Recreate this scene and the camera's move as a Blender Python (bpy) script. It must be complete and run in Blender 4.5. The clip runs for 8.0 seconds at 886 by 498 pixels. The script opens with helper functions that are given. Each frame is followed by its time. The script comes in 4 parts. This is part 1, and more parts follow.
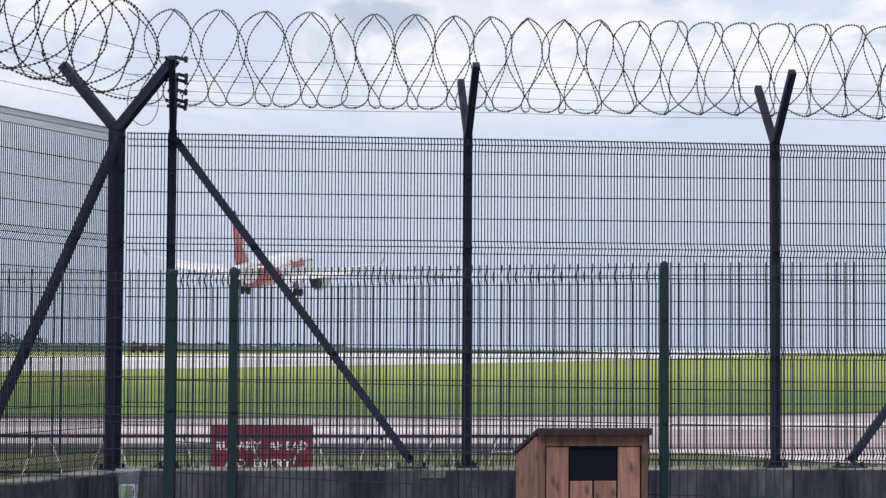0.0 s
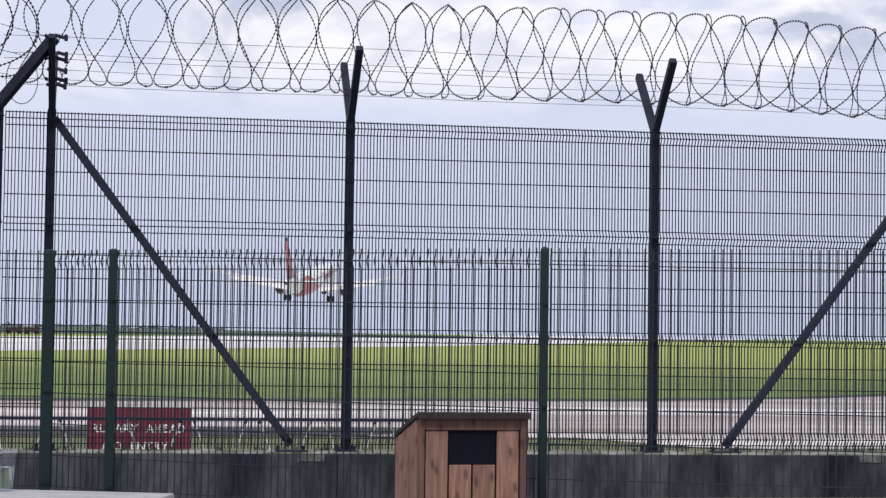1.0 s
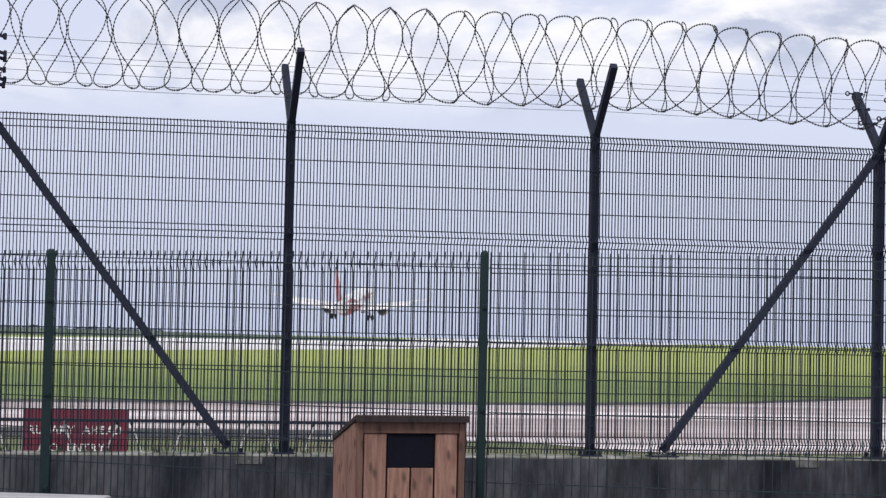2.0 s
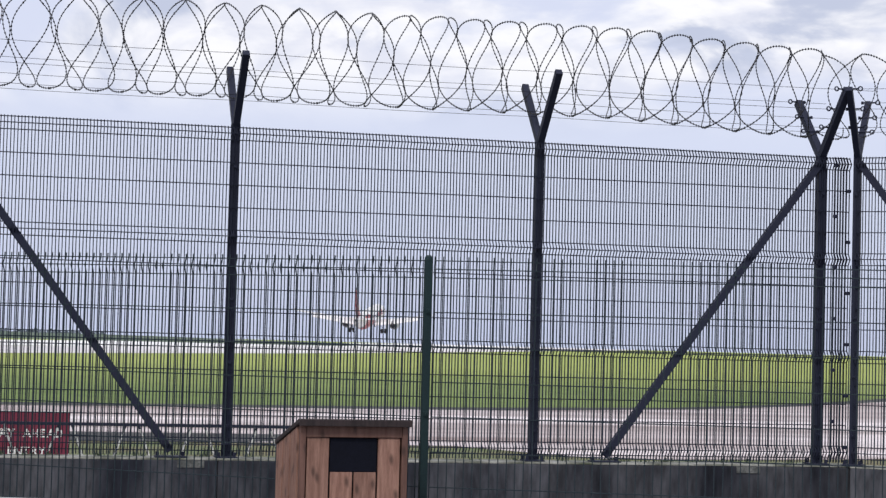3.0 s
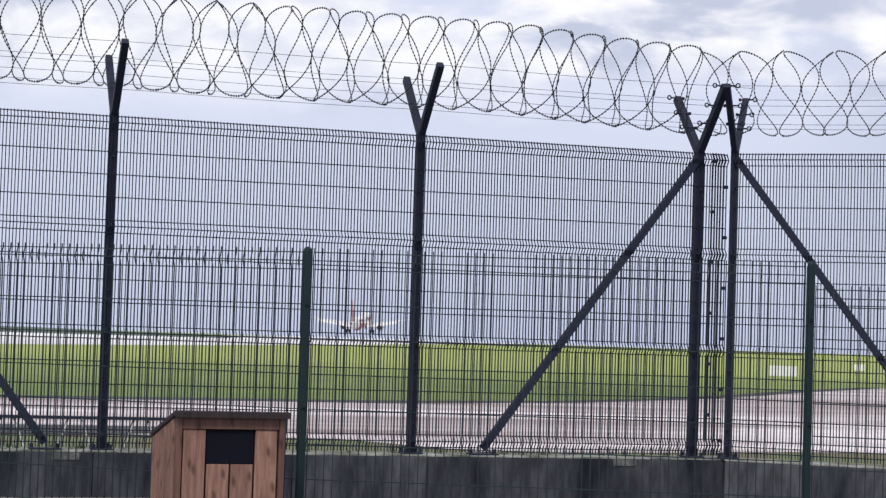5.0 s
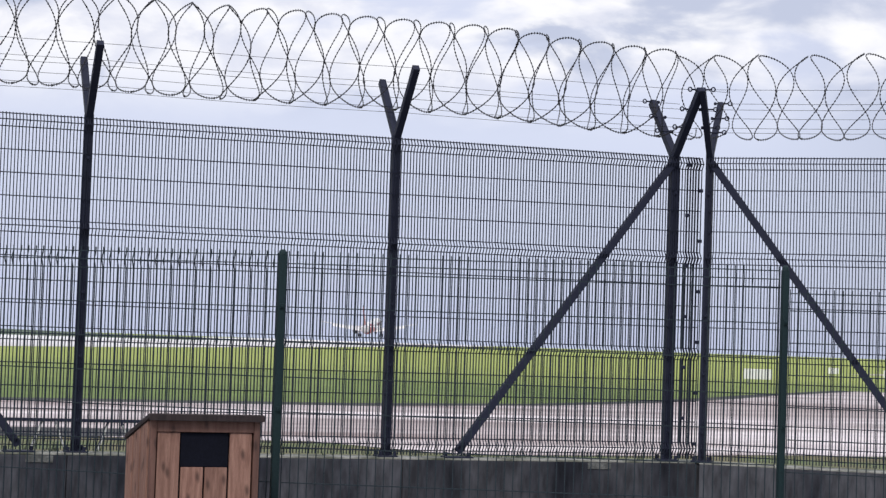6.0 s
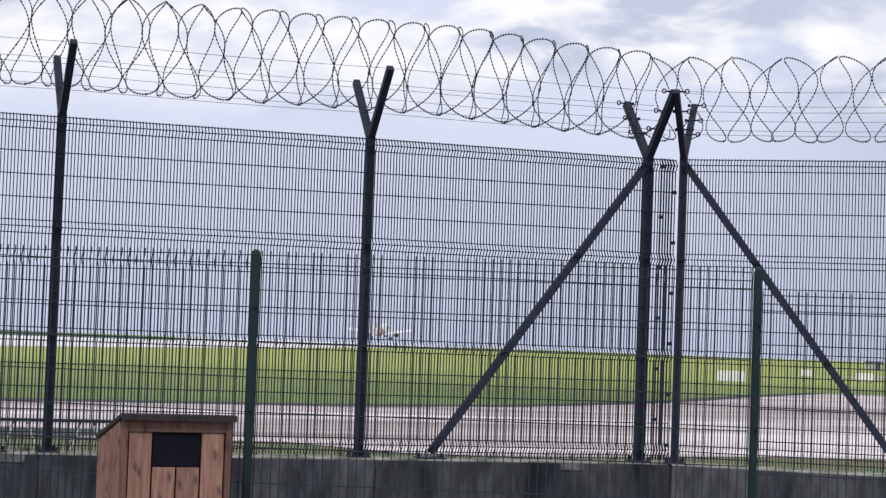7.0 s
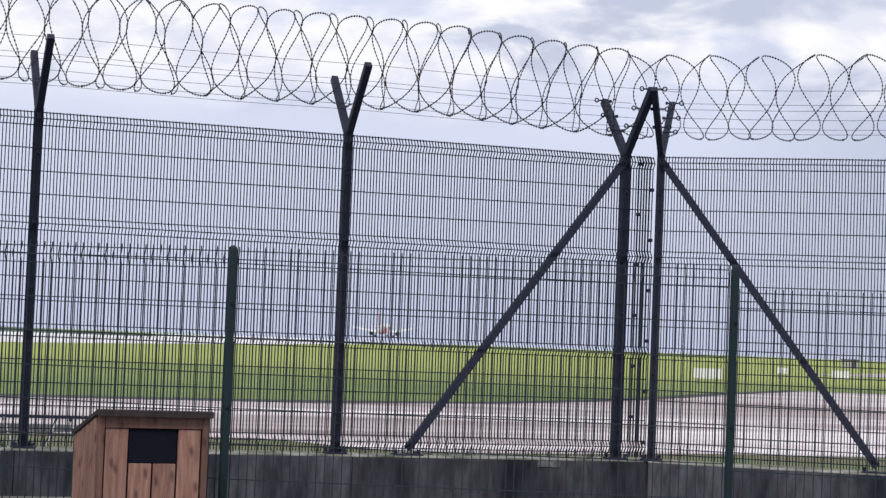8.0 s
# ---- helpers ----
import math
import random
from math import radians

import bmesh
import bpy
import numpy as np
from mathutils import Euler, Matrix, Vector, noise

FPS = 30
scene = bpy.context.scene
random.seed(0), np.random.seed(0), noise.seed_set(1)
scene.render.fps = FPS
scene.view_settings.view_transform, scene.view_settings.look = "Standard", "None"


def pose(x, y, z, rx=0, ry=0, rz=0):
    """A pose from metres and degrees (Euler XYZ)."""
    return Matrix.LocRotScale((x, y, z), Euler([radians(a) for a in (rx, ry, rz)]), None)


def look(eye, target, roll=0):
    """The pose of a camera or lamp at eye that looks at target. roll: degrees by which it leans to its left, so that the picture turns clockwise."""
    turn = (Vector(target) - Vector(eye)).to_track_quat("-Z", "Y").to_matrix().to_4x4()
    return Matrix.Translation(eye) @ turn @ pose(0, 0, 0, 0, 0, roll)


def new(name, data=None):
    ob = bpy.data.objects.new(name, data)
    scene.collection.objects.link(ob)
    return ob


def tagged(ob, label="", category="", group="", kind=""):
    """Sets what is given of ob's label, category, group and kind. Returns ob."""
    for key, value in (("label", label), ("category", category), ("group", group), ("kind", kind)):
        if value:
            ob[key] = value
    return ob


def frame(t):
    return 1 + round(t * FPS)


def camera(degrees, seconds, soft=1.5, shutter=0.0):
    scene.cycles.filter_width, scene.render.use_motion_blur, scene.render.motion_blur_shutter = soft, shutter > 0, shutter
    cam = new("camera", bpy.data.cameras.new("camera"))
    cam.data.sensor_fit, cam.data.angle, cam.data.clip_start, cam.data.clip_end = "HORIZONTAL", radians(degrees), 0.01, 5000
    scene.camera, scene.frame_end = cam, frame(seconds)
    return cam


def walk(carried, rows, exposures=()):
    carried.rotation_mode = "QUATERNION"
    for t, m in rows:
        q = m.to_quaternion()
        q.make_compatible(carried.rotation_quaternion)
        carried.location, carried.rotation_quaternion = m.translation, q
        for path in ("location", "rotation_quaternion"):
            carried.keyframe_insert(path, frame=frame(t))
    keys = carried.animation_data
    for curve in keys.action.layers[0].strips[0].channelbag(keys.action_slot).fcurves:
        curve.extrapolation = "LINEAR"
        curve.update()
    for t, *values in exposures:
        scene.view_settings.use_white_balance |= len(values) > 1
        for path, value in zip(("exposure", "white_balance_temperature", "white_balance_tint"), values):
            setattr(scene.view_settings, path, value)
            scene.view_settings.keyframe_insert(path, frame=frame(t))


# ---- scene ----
EYE = 1.35
cam = camera(25.98, 8.0, soft=1.35)
# seconds, pitch, roll, yaw, then the sway of the holder: a hand-held pan from one spot
ROWS = [
    (0.0, 2.788, -0.351, -6.490, 0.0, 0.0, 0.0),
    (0.5, 2.482, -0.557, -8.658, -0.0049, -0.0066, -0.0009),
    (1.0, 2.350, -0.821, -10.082, -0.0089, -0.0065, -0.0012),
    (1.5, 2.375, -1.019, -11.059, -0.0091, -0.0017, -0.0010),
    (3.0, 2.652, -1.520, -13.579, -0.0097, -0.0037, -0.0023),
    (3.5, 2.623, -1.642, -14.568, -0.0039, -0.0032, -0.0028),
    (4.0, 2.555, -1.731, -15.605, 0.0005, -0.0001, -0.0035),
    (4.5, 2.522, -1.800, -16.509, 0.0041, 0.0051, -0.0070),
    (6.0, 2.643, -1.938, -17.869, 0.0075, 0.0071, -0.0021),
    (6.5, 2.669, -2.057, -18.221, 0.0103, 0.0087, -0.0011),
    (7.0, 2.701, -2.114, -18.647, 0.0144, 0.0122, -0.0045),
    (7.5, 2.696, -2.241, -19.075, 0.0107, 0.0143, -0.0061),
    (8.0, 2.633, -2.268, -19.327, 0.0152, 0.0149, -0.0052),
]
walk(cam, [(t, pose(x, y, EYE + z, 90 + pitch, roll, yaw)) for t, pitch, roll, yaw, x, y, z in ROWS])

# ---- light ----
SUN_ELEV, SUN_AZ = 48.0, -150.0   # azimuth clockwise from +y
world = bpy.data.worlds.new("sky")
scene.world = world
world.use_nodes = True
wn, wl = world.node_tree.nodes, world.node_tree.links
wn.clear()
w_out = wn.new("ShaderNodeOutputWorld")
w_bg = wn.new("ShaderNodeBackground")
w_sky = wn.new("ShaderNodeTexSky")
w_sky.sky_type = "NISHITA"
w_sky.sun_disc = False
w_sky.sun_elevation, w_sky.sun_rotation = radians(SUN_ELEV), radians(SUN_AZ)
w_sky.air_density, w_sky.dust_density = 1.0, 2.0
w_scale = wn.new("ShaderNodeVectorMath")
w_scale.operation = "SCALE"
w_scale.inputs["Scale"].default_value = 0.10
wl.new(w_sky.outputs[0], w_scale.inputs[0])
w_geo = wn.new("ShaderNodeTexCoord")
w_sep = wn.new("ShaderNodeSeparateXYZ")
wl.new(w_geo.outputs["Generated"], w_sep.inputs[0])


def w_noise(scale, stretch, detail, shift):
    m = wn.new("ShaderNodeMapping")
    m.inputs["Scale"].default_value = (scale, scale, scale * stretch)
    m.inputs["Location"].default_value = shift
    n = wn.new("ShaderNodeTexNoise")
    n.inputs["Detail"].default_value = detail
    n.inputs["Roughness"].default_value = 0.52
    n.inputs["Distortion"].default_value = 0.4
    n.inputs["Scale"].default_value = 1.0
    wl.new(w_geo.outputs["Generated"], m.inputs[0])
    wl.new(m.outputs[0], n.inputs["Vector"])
    return n.outputs["Fac"]


def w_range(value, a, b, c=0.0, d=1.0):
    r = wn.new("ShaderNodeMapRange")
    r.interpolation_type = "SMOOTHSTEP"
    for k, v in zip(("From Min", "From Max", "To Min", "To Max"), (a, b, c, d)):
        r.inputs[k].default_value = v
    wl.new(value, r.inputs["Value"])
    return r.outputs[0]


def w_mix(fac, a, b):
    m = wn.new("ShaderNodeMix")
    m.data_type = "RGBA"
    for socket, v in ((m.inputs[0], fac), (m.inputs[6], a), (m.inputs[7], b)):
        if isinstance(v, tuple):
            socket.default_value = (*v, 1)
        elif isinstance(v, float):
            socket.default_value = v
        else:
            wl.new(v, socket)
    return m.outputs[2]


def w_mul(a, b):
    m = wn.new("ShaderNodeMath")
    m.operation = "MULTIPLY"
    wl.new(a, m.inputs[0])
    wl.new(b, m.inputs[1])
    return m.outputs[0]


# a grey-blue rain haze low down, heaped bright cloud above it
haze = w_mix(w_range(w_sep.outputs[2], -0.02, 0.16), (0.655, 0.72, 0.955), (0.765, 0.80, 0.985))
# heavier rain towards +x
shower = w_mix(w_range(w_sep.outputs[0], 0.42, 0.58), haze, (0.555, 0.595, 0.765))
veil = w_mix(0.85, w_scale.outputs[0], shower)
bank = w_range(w_noise(5.5, 2.2, 7.0, (1.3, 0.4, 0.2)), 0.36, 0.46)
rise = w_range(w_sep.outputs[2], 0.100, 0.150)
heap = w_range(w_noise(7.5, 2.2, 9.0, (4.1, 2.0, 0.7)), 0.44, 0.53)
billow = w_mix(w_range(w_noise(24.0, 1.8, 6.0, (0.3, 5.0, 2.7)), 0.36, 0.60), (0.80, 0.82, 0.93), (1.0, 1.0, 1.04))
cloud = w_mix(heap, (0.56, 0.61, 0.77), billow)
wl.new(w_mix(w_mul(bank, rise), veil, cloud), w_bg.inputs["Color"])
w_bg.inputs["Strength"].default_value = 1.0
wl.new(w_bg.outputs[0], w_out.inputs[0])

sun = new("sun", bpy.data.lights.new("sun", "SUN"))
sun.data.energy, sun.data.angle, sun.data.color = 1.7, radians(12), (1.0, 0.95, 0.88)
sun_dir = Vector((math.sin(radians(SUN_AZ)) * math.cos(radians(SUN_ELEV)), math.cos(radians(SUN_AZ)) * math.cos(radians(SUN_ELEV)), math.sin(radians(SUN_ELEV))))
sun.matrix_world = look(sun_dir * 50, (0, 0, 0))


# ---- materials ----
def material(name, colour, rough=0.7, metal=0.0, second=None, scale=4.0, amount=0.5, fine=60.0, fine_amount=0.15, bump=0.2, stretch=(1, 1, 1), random_value=0.0, coat=0.0, sheen=0.5):
    """Base colour varied at two scales, with a fine relief."""
    m = bpy.data.materials.new(name)
    m.use_nodes = True
    n, l = m.node_tree.nodes, m.node_tree.links
    b = n["Principled BSDF"]
    b.inputs["Roughness"].default_value, b.inputs["Metallic"].default_value = rough, metal
    b.inputs["Coat Weight"].default_value = coat
    b.inputs["Specular IOR Level"].default_value = sheen
    tc = n.new("ShaderNodeTexCoord")
    mp = n.new("ShaderNodeMapping")
    mp.inputs["Scale"].default_value = stretch
    l.new(tc.outputs["Object"], mp.inputs[0])

    def tex(s, detail):
        t = n.new("ShaderNodeTexNoise")
        t.inputs["Scale"].default_value, t.inputs["Detail"].default_value = s, detail
        l.new(mp.outputs[0], t.inputs["Vector"])
        return t.outputs["Fac"]

    def rng(v, a, b2, c, d):
        r = n.new("ShaderNodeMapRange")
        for k, x in zip(("From Min", "From Max", "To Min", "To Max"), (a, b2, c, d)):
            r.inputs[k].default_value = x
        l.new(v, r.inputs["Value"])
        return r.outputs[0]

    big, small = tex(scale, 4.0), tex(fine, 3.0)
    mix = n.new("ShaderNodeMix")
    mix.data_type = "RGBA"
    mix.inputs[6].default_value = (*colour, 1)
    mix.inputs[7].default_value = (*(second or tuple(c * 0.6 for c in colour)), 1)
    l.new(rng(big, 0.35, 0.65, 0.0, amount), mix.inputs[0])
    hsv = n.new("ShaderNodeHueSaturation")
    l.new(mix.outputs[2], hsv.inputs["Color"])
    value = rng(small, 0.3, 0.7, 1 - fine_amount, 1 + fine_amount)
    if random_value:
        oi = n.new("ShaderNodeObjectInfo")
        mu = n.new("ShaderNodeMath")
        mu.operation = "MULTIPLY"
        l.new(value, mu.inputs[0])
        l.new(rng(oi.outputs["Random"], 0, 1, 1 - random_value, 1 + random_value), mu.inputs[1])
        value = mu.outputs[0]
    l.new(value, hsv.inputs["Value"])
    l.new(hsv.outputs[0], b.inputs["Base Color"])
    l.new(rng(big, 0.3, 0.7, max(rough - 0.1, 0.02), min(rough + 0.1, 1)), b.inputs["Roughness"])
    if bump:
        bp = n.new("ShaderNodeBump")
        bp.inputs["Strength"].default_value, bp.inputs["Distance"].default_value = bump, 0.01
        l.new(small, bp.inputs["Height"])
        l.new(bp.outputs[0], b.inputs["Normal"])
    return m


BLACK = material("dark_powder_coat", (0.0175, 0.0205, 0.042), 0.65, 0.0, (0.024, 0.028, 0.050), 6.0, 0.8, 150, 0.2, 0.1, sheen=0.22)
WIRE = material("dark_coated_wire", (0.010, 0.013, 0.028), 0.75, 0.0, (0.015, 0.019, 0.038), 3.0, 0.8, 90, 0.2, 0.0, sheen=0.25)
GREEN = material("green_powder_coat", (0.0055, 0.0195, 0.0245), 0.6, 0.0, (0.008, 0.026, 0.028), 5.0, 0.8, 120, 0.2, 0.1, sheen=0.3)
GREENWIRE = material("green_coated_wire", (0.020, 0.031, 0.040), 0.7, 0.0, (0.028, 0.040, 0.050), 3.0, 0.8, 90, 0.2, 0.0, sheen=0.2)
RAZOR = material("weathered_razor_steel", (0.046, 0.046, 0.056), 0.65, 0.2, (0.022, 0.021, 0.027), 7.0, 0.9, 60, 0.3, 0.0)
STEEL = material("dull_galvanised_steel", (0.30, 0.31, 0.33), 0.5, 0.6, (0.18, 0.18, 0.2), 9.0, 0.7, 90, 0.15, 0.1)
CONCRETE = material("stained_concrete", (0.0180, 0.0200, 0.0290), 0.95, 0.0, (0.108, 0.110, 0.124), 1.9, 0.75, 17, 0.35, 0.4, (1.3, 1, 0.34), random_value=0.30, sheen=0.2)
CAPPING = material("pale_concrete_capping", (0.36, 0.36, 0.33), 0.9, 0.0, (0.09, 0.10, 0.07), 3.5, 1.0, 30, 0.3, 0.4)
MORTAR = material("dull_mortar", (0.15, 0.155, 0.15), 0.95, 0.0, (0.05, 0.055, 0.055), 9.0, 1.0, 60, 0.3, 0.5)
VEHICLE_RED = material("dull_red_vehicle_paint", (0.10, 0.035, 0.038), 0.5, 0.0, (0.12, 0.025, 0.03), 1.0, 0.7, 6, 0.1, 0.0)
PAVING = material("grey_paving", (0.22, 0.21, 0.20), 0.9, 0.0, (0.13, 0.13, 0.12), 1.2, 0.8, 20, 0.2, 0.3)
APRON = material("pale_brushed_concrete", (0.78, 0.705, 0.71), 0.9, 0.0, (0.30, 0.235, 0.225), 0.30, 1.0, 1.6, 0.16, 0.0, (0.16, 1, 1))
# strip beyond the runway, a step paler than the runway itself
FAR_CONCRETE = material("pale_strip_concrete", (0.86, 0.85, 0.85), 0.85, 0.0, (0.74, 0.73, 0.73), 0.02, 0.9, 0.3, 0.08, 0.0, (1, 0.25, 1))
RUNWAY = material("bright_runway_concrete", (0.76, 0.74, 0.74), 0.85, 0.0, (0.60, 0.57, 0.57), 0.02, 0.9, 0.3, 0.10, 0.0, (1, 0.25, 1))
ASPHALT = material("dark_edge_asphalt", (0.055, 0.055, 0.055), 0.9, 0.0, (0.035, 0.035, 0.035), 0.5, 0.8, 8, 0.2, 0.0)
# the far bank's haze is put in as a teal tint; the weeds share it
ROUGH_GRASS = material("haze_teal_grass", (0.065, 0.11, 0.07), 0.95, 0.0, (0.11, 0.14, 0.09), 0.05, 0.9, 0.8, 0.3, 0.0)
VERGE_GRASS = material("rough_verge_grass", (0.105, 0.140, 0.048), 0.95, 0.0, (0.150, 0.125, 0.065), 0.6, 0.9, 7.0, 0.35, 0.0)
SIGN_RED = material("faded_red_sign_paint", (0.19, 0.022, 0.052), 0.6, 0.0, (0.16, 0.018, 0.040), 3.0, 0.7, 40, 0.1, 0.05)
WHITE = material("white_sign_paint", (0.88, 0.88, 0.88), 0.6, 0.0, (0.78, 0.78, 0.78), 1.0, 0.6, 30, 0.06, 0.05)
PLANE_WHITE = material("white_aircraft_paint", (0.86, 0.85, 0.86), 0.3, 0.0, (0.80, 0.79, 0.80), 0.3, 0.6, 6, 0.03, 0.0, coat=0.3)
PLANE_RED = material("red_aircraft_paint", (0.45, 0.050, 0.058), 0.3, 0.0, (0.38, 0.042, 0.050), 0.3, 0.6, 6, 0.05, 0.0, coat=0.3)
PLANE_GREY = material("grey_wing_paint", (0.50, 0.51, 0.53), 0.4, 0.0, (0.42, 0.43, 0.45), 0.4, 0.6, 6, 0.05, 0.0)
PLANE_DARK = material("dark_engine_metal", (0.05, 0.05, 0.06), 0.5, 0.4, (0.03, 0.03, 0.035), 0.5, 0.8, 6, 0.1, 0.0)
RUBBER = material("black_tyre_rubber", (0.02, 0.02, 0.02), 0.9, 0.0, (0.03, 0.03, 0.03), 3.0, 0.6, 20, 0.1, 0.0)
HUT = material("pale_hut_cladding", (0.45, 0.44, 0.42), 0.8, 0.0, (0.36, 0.35, 0.34), 0.5, 0.7, 5, 0.1, 0.0)
HUT_ROOF = material("dark_hut_roof", (0.10, 0.10, 0.11), 0.8, 0.0, (0.07, 0.07, 0.08), 0.5, 0.7, 5, 0.1, 0.0)
# distance haze is mixed into this pale blue-grey leaf colour
LEAF = material("hazed_wood_foliage", (0.19, 0.23, 0.26), 0.9, 0.0, (0.15, 0.18, 0.21), 0.2, 0.9, 2.0, 0.3, 0.0)
# near-black that stands for the unlit inside of the bin cupboard
DARK_VOID = material("void_shade_black", (0.006, 0.007, 0.013), 0.85, 0.0, (0.009, 0.010, 0.018), 6, 0.7, 80, 0.15, 0.0, sheen=0.1)
BARRIER = material("white_barrier_paint", (0.62, 0.62, 0.62), 0.7, 0.0, (0.40, 0.40, 0.40), 1.5, 0.8, 20, 0.15, 0.05)


def wood(name, colour, dark, random_value=0.2):
    """Stained softwood: long grain along z, a few knots."""
    m = material(name, colour, 0.7, 0.0, dark, 5.0, 0.8, 45, 0.14, 0.3, (9, 9, 0.9), random_value=random_value)
    n, l = m.node_tree.nodes, m.node_tree.links
    hsv = next(x for x in n if x.type == "HUE_SAT")
    v = n.new("ShaderNodeTexVoronoi")
    v.voronoi_dimensions = "2D"
    v.inputs["Scale"].default_value = 6.5
    tc = next(x for x in n if x.type == "TEX_COORD")
    flat_uv = n.new("ShaderNodeCombineXYZ")
    for k, axis in enumerate(((1.7, 1.3, 0.10), (0.12, 0.0, 0.72))):
        dot = n.new("ShaderNodeVectorMath")
        dot.operation = "DOT_PRODUCT"
        dot.inputs[1].default_value = axis
        l.new(tc.outputs["Object"], dot.inputs[0])
        l.new(dot.outputs["Value"], flat_uv.inputs[k])
    l.new(flat_uv.outputs[0], v.inputs["Vector"])
    r = n.new("ShaderNodeMapRange")
    for k, x in zip(("From Min", "From Max", "To Min", "To Max"), (0.055, 0.19, 0.75, 0.0)):
        r.inputs[k].default_value = x
    l.new(v.outputs["Distance"], r.inputs["Value"])
    mix = n.new("ShaderNodeMix")
    mix.data_type = "RGBA"
    mix.inputs[7].default_value = (*[c * 0.35 for c in dark], 1)
    l.new(r.outputs[0], mix.inputs[0])
    l.new(hsv.outputs[0], mix.inputs[6])
    l.new(mix.outputs[2], n["Principled BSDF"].inputs["Base Color"])
    return m


CEDAR = wood("stained_softwood_boards", (0.310, 0.172, 0.130), (0.165, 0.080, 0.058))
CEDAR_FRAME = wood("darker_softwood_frame", (0.150, 0.076, 0.058), (0.100, 0.049, 0.038))
ROOF_WOOD = wood("weathered_brown_roof_board", (0.030, 0.017, 0.018), (0.012, 0.008, 0.009))
GREY_WOOD = material("silvered_table_wood", (0.46, 0.45, 0.46), 0.8, 0.0, (0.28, 0.27, 0.28), 6.0, 0.8, 40, 0.2, 0.3, (0.8, 9, 9))


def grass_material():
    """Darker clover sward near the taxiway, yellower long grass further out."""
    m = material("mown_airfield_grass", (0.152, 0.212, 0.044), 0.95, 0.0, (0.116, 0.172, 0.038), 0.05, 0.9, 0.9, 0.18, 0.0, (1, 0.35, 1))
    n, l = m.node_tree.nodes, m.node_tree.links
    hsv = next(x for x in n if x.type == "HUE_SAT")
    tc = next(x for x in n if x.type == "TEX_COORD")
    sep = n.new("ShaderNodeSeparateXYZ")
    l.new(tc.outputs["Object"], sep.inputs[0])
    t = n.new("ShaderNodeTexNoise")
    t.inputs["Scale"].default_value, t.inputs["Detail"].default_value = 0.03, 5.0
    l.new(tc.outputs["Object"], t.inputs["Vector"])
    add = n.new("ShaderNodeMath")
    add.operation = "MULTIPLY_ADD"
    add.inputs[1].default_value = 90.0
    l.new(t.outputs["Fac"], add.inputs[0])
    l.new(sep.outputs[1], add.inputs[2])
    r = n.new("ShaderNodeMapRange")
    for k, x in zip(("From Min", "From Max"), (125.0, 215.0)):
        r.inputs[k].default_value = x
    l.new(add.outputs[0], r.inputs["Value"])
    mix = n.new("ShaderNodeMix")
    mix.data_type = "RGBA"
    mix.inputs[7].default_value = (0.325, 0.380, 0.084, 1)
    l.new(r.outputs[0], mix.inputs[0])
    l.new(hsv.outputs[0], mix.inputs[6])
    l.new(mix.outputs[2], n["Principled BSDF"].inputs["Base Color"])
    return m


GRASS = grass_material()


def clear_material(name, tint, gloss, rough):
    """Thin clear plastic: see-through, with a steady share of gloss and a little milkiness."""
    m = bpy.data.materials.new(name)
    m.use_nodes = True
    n, l = m.node_tree.nodes, m.node_tree.links
    n.clear()
    o, clear, shiny, mix = n.new("ShaderNodeOutputMaterial"), n.new("ShaderNodeBsdfTransparent"), n.new("ShaderNodeBsdfPrincipled"), n.new("ShaderNodeMixShader")
    clear.inputs["Color"].default_value = (*tint, 1)
    shiny.inputs["Base Color"].default_value = (0.75, 0.77, 0.80, 1)
    shiny.inputs["Roughness"].default_value = rough
    scratch = n.new("ShaderNodeTexNoise")
    scratch.inputs["Scale"].default_value = 60.0
    r = n.new("ShaderNodeMapRange")
    for k, x in zip(("From Min", "From Max", "To Min", "To Max"), (0.3, 0.7, gloss * 0.6, gloss * 1.4)):
        r.inputs[k].default_value = x
    l.new(scratch.outputs["Fac"], r.inputs["Value"])
    l.new(r.outputs[0], mix.inputs[0])
    l.new(clear.outputs[0], mix.inputs[1])
    l.new(shiny.outputs[0], mix.inputs[2])
    l.new(mix.outputs[0], o.inputs["Surface"])
    return m


CLEAR = clear_material("clear_plastic", (0.94, 0.95, 0.97), 0.035, 0.12)
CLEAR_RIM = clear_material("thick_clear_plastic", (0.94, 0.95, 0.97), 0.28, 0.10)
WATER = bpy.data.materials.new("water")
WATER.use_nodes = True
gb = WATER.node_tree.nodes["Principled BSDF"]
gb.inputs["Transmission Weight"].default_value, gb.inputs["Roughness"].default_value, gb.inputs["IOR"].default_value = 1.0, 0.02, 1.33
gb.inputs["Base Color"].default_value = (0.80, 0.82, 0.86, 1)


# ---- building helpers ----
def mesh_from(name, verts, faces, mat, smooth=False):
    me = bpy.data.meshes.new(name)
    me.from_pydata(verts, [], faces)
    me.materials.append(mat)
    if smooth:
        me.polygons.foreach_set("use_smooth", [True] * len(me.polygons))
    me.update()
    return me


def link(name, me, parent=None, label="", m=None):
    ob = new(name, me)
    if parent is not None:
        ob.parent = parent
    if m is not None:
        ob.matrix_basis = m
    return tagged(ob, label)


def part(name, bm, mat, parent=None, label="", m=None, smooth=False):
    """Links a bmesh as one mesh object under a thing or a part."""
    me = bpy.data.meshes.new(name)
    bmesh.ops.recalc_face_normals(bm, faces=bm.faces)
    bm.to_mesh(me)
    bm.free()
    me.materials.append(mat)
    if smooth:
        me.polygons.foreach_set("use_smooth", [True] * len(me.polygons))
    return link(name, me, parent, label, m)


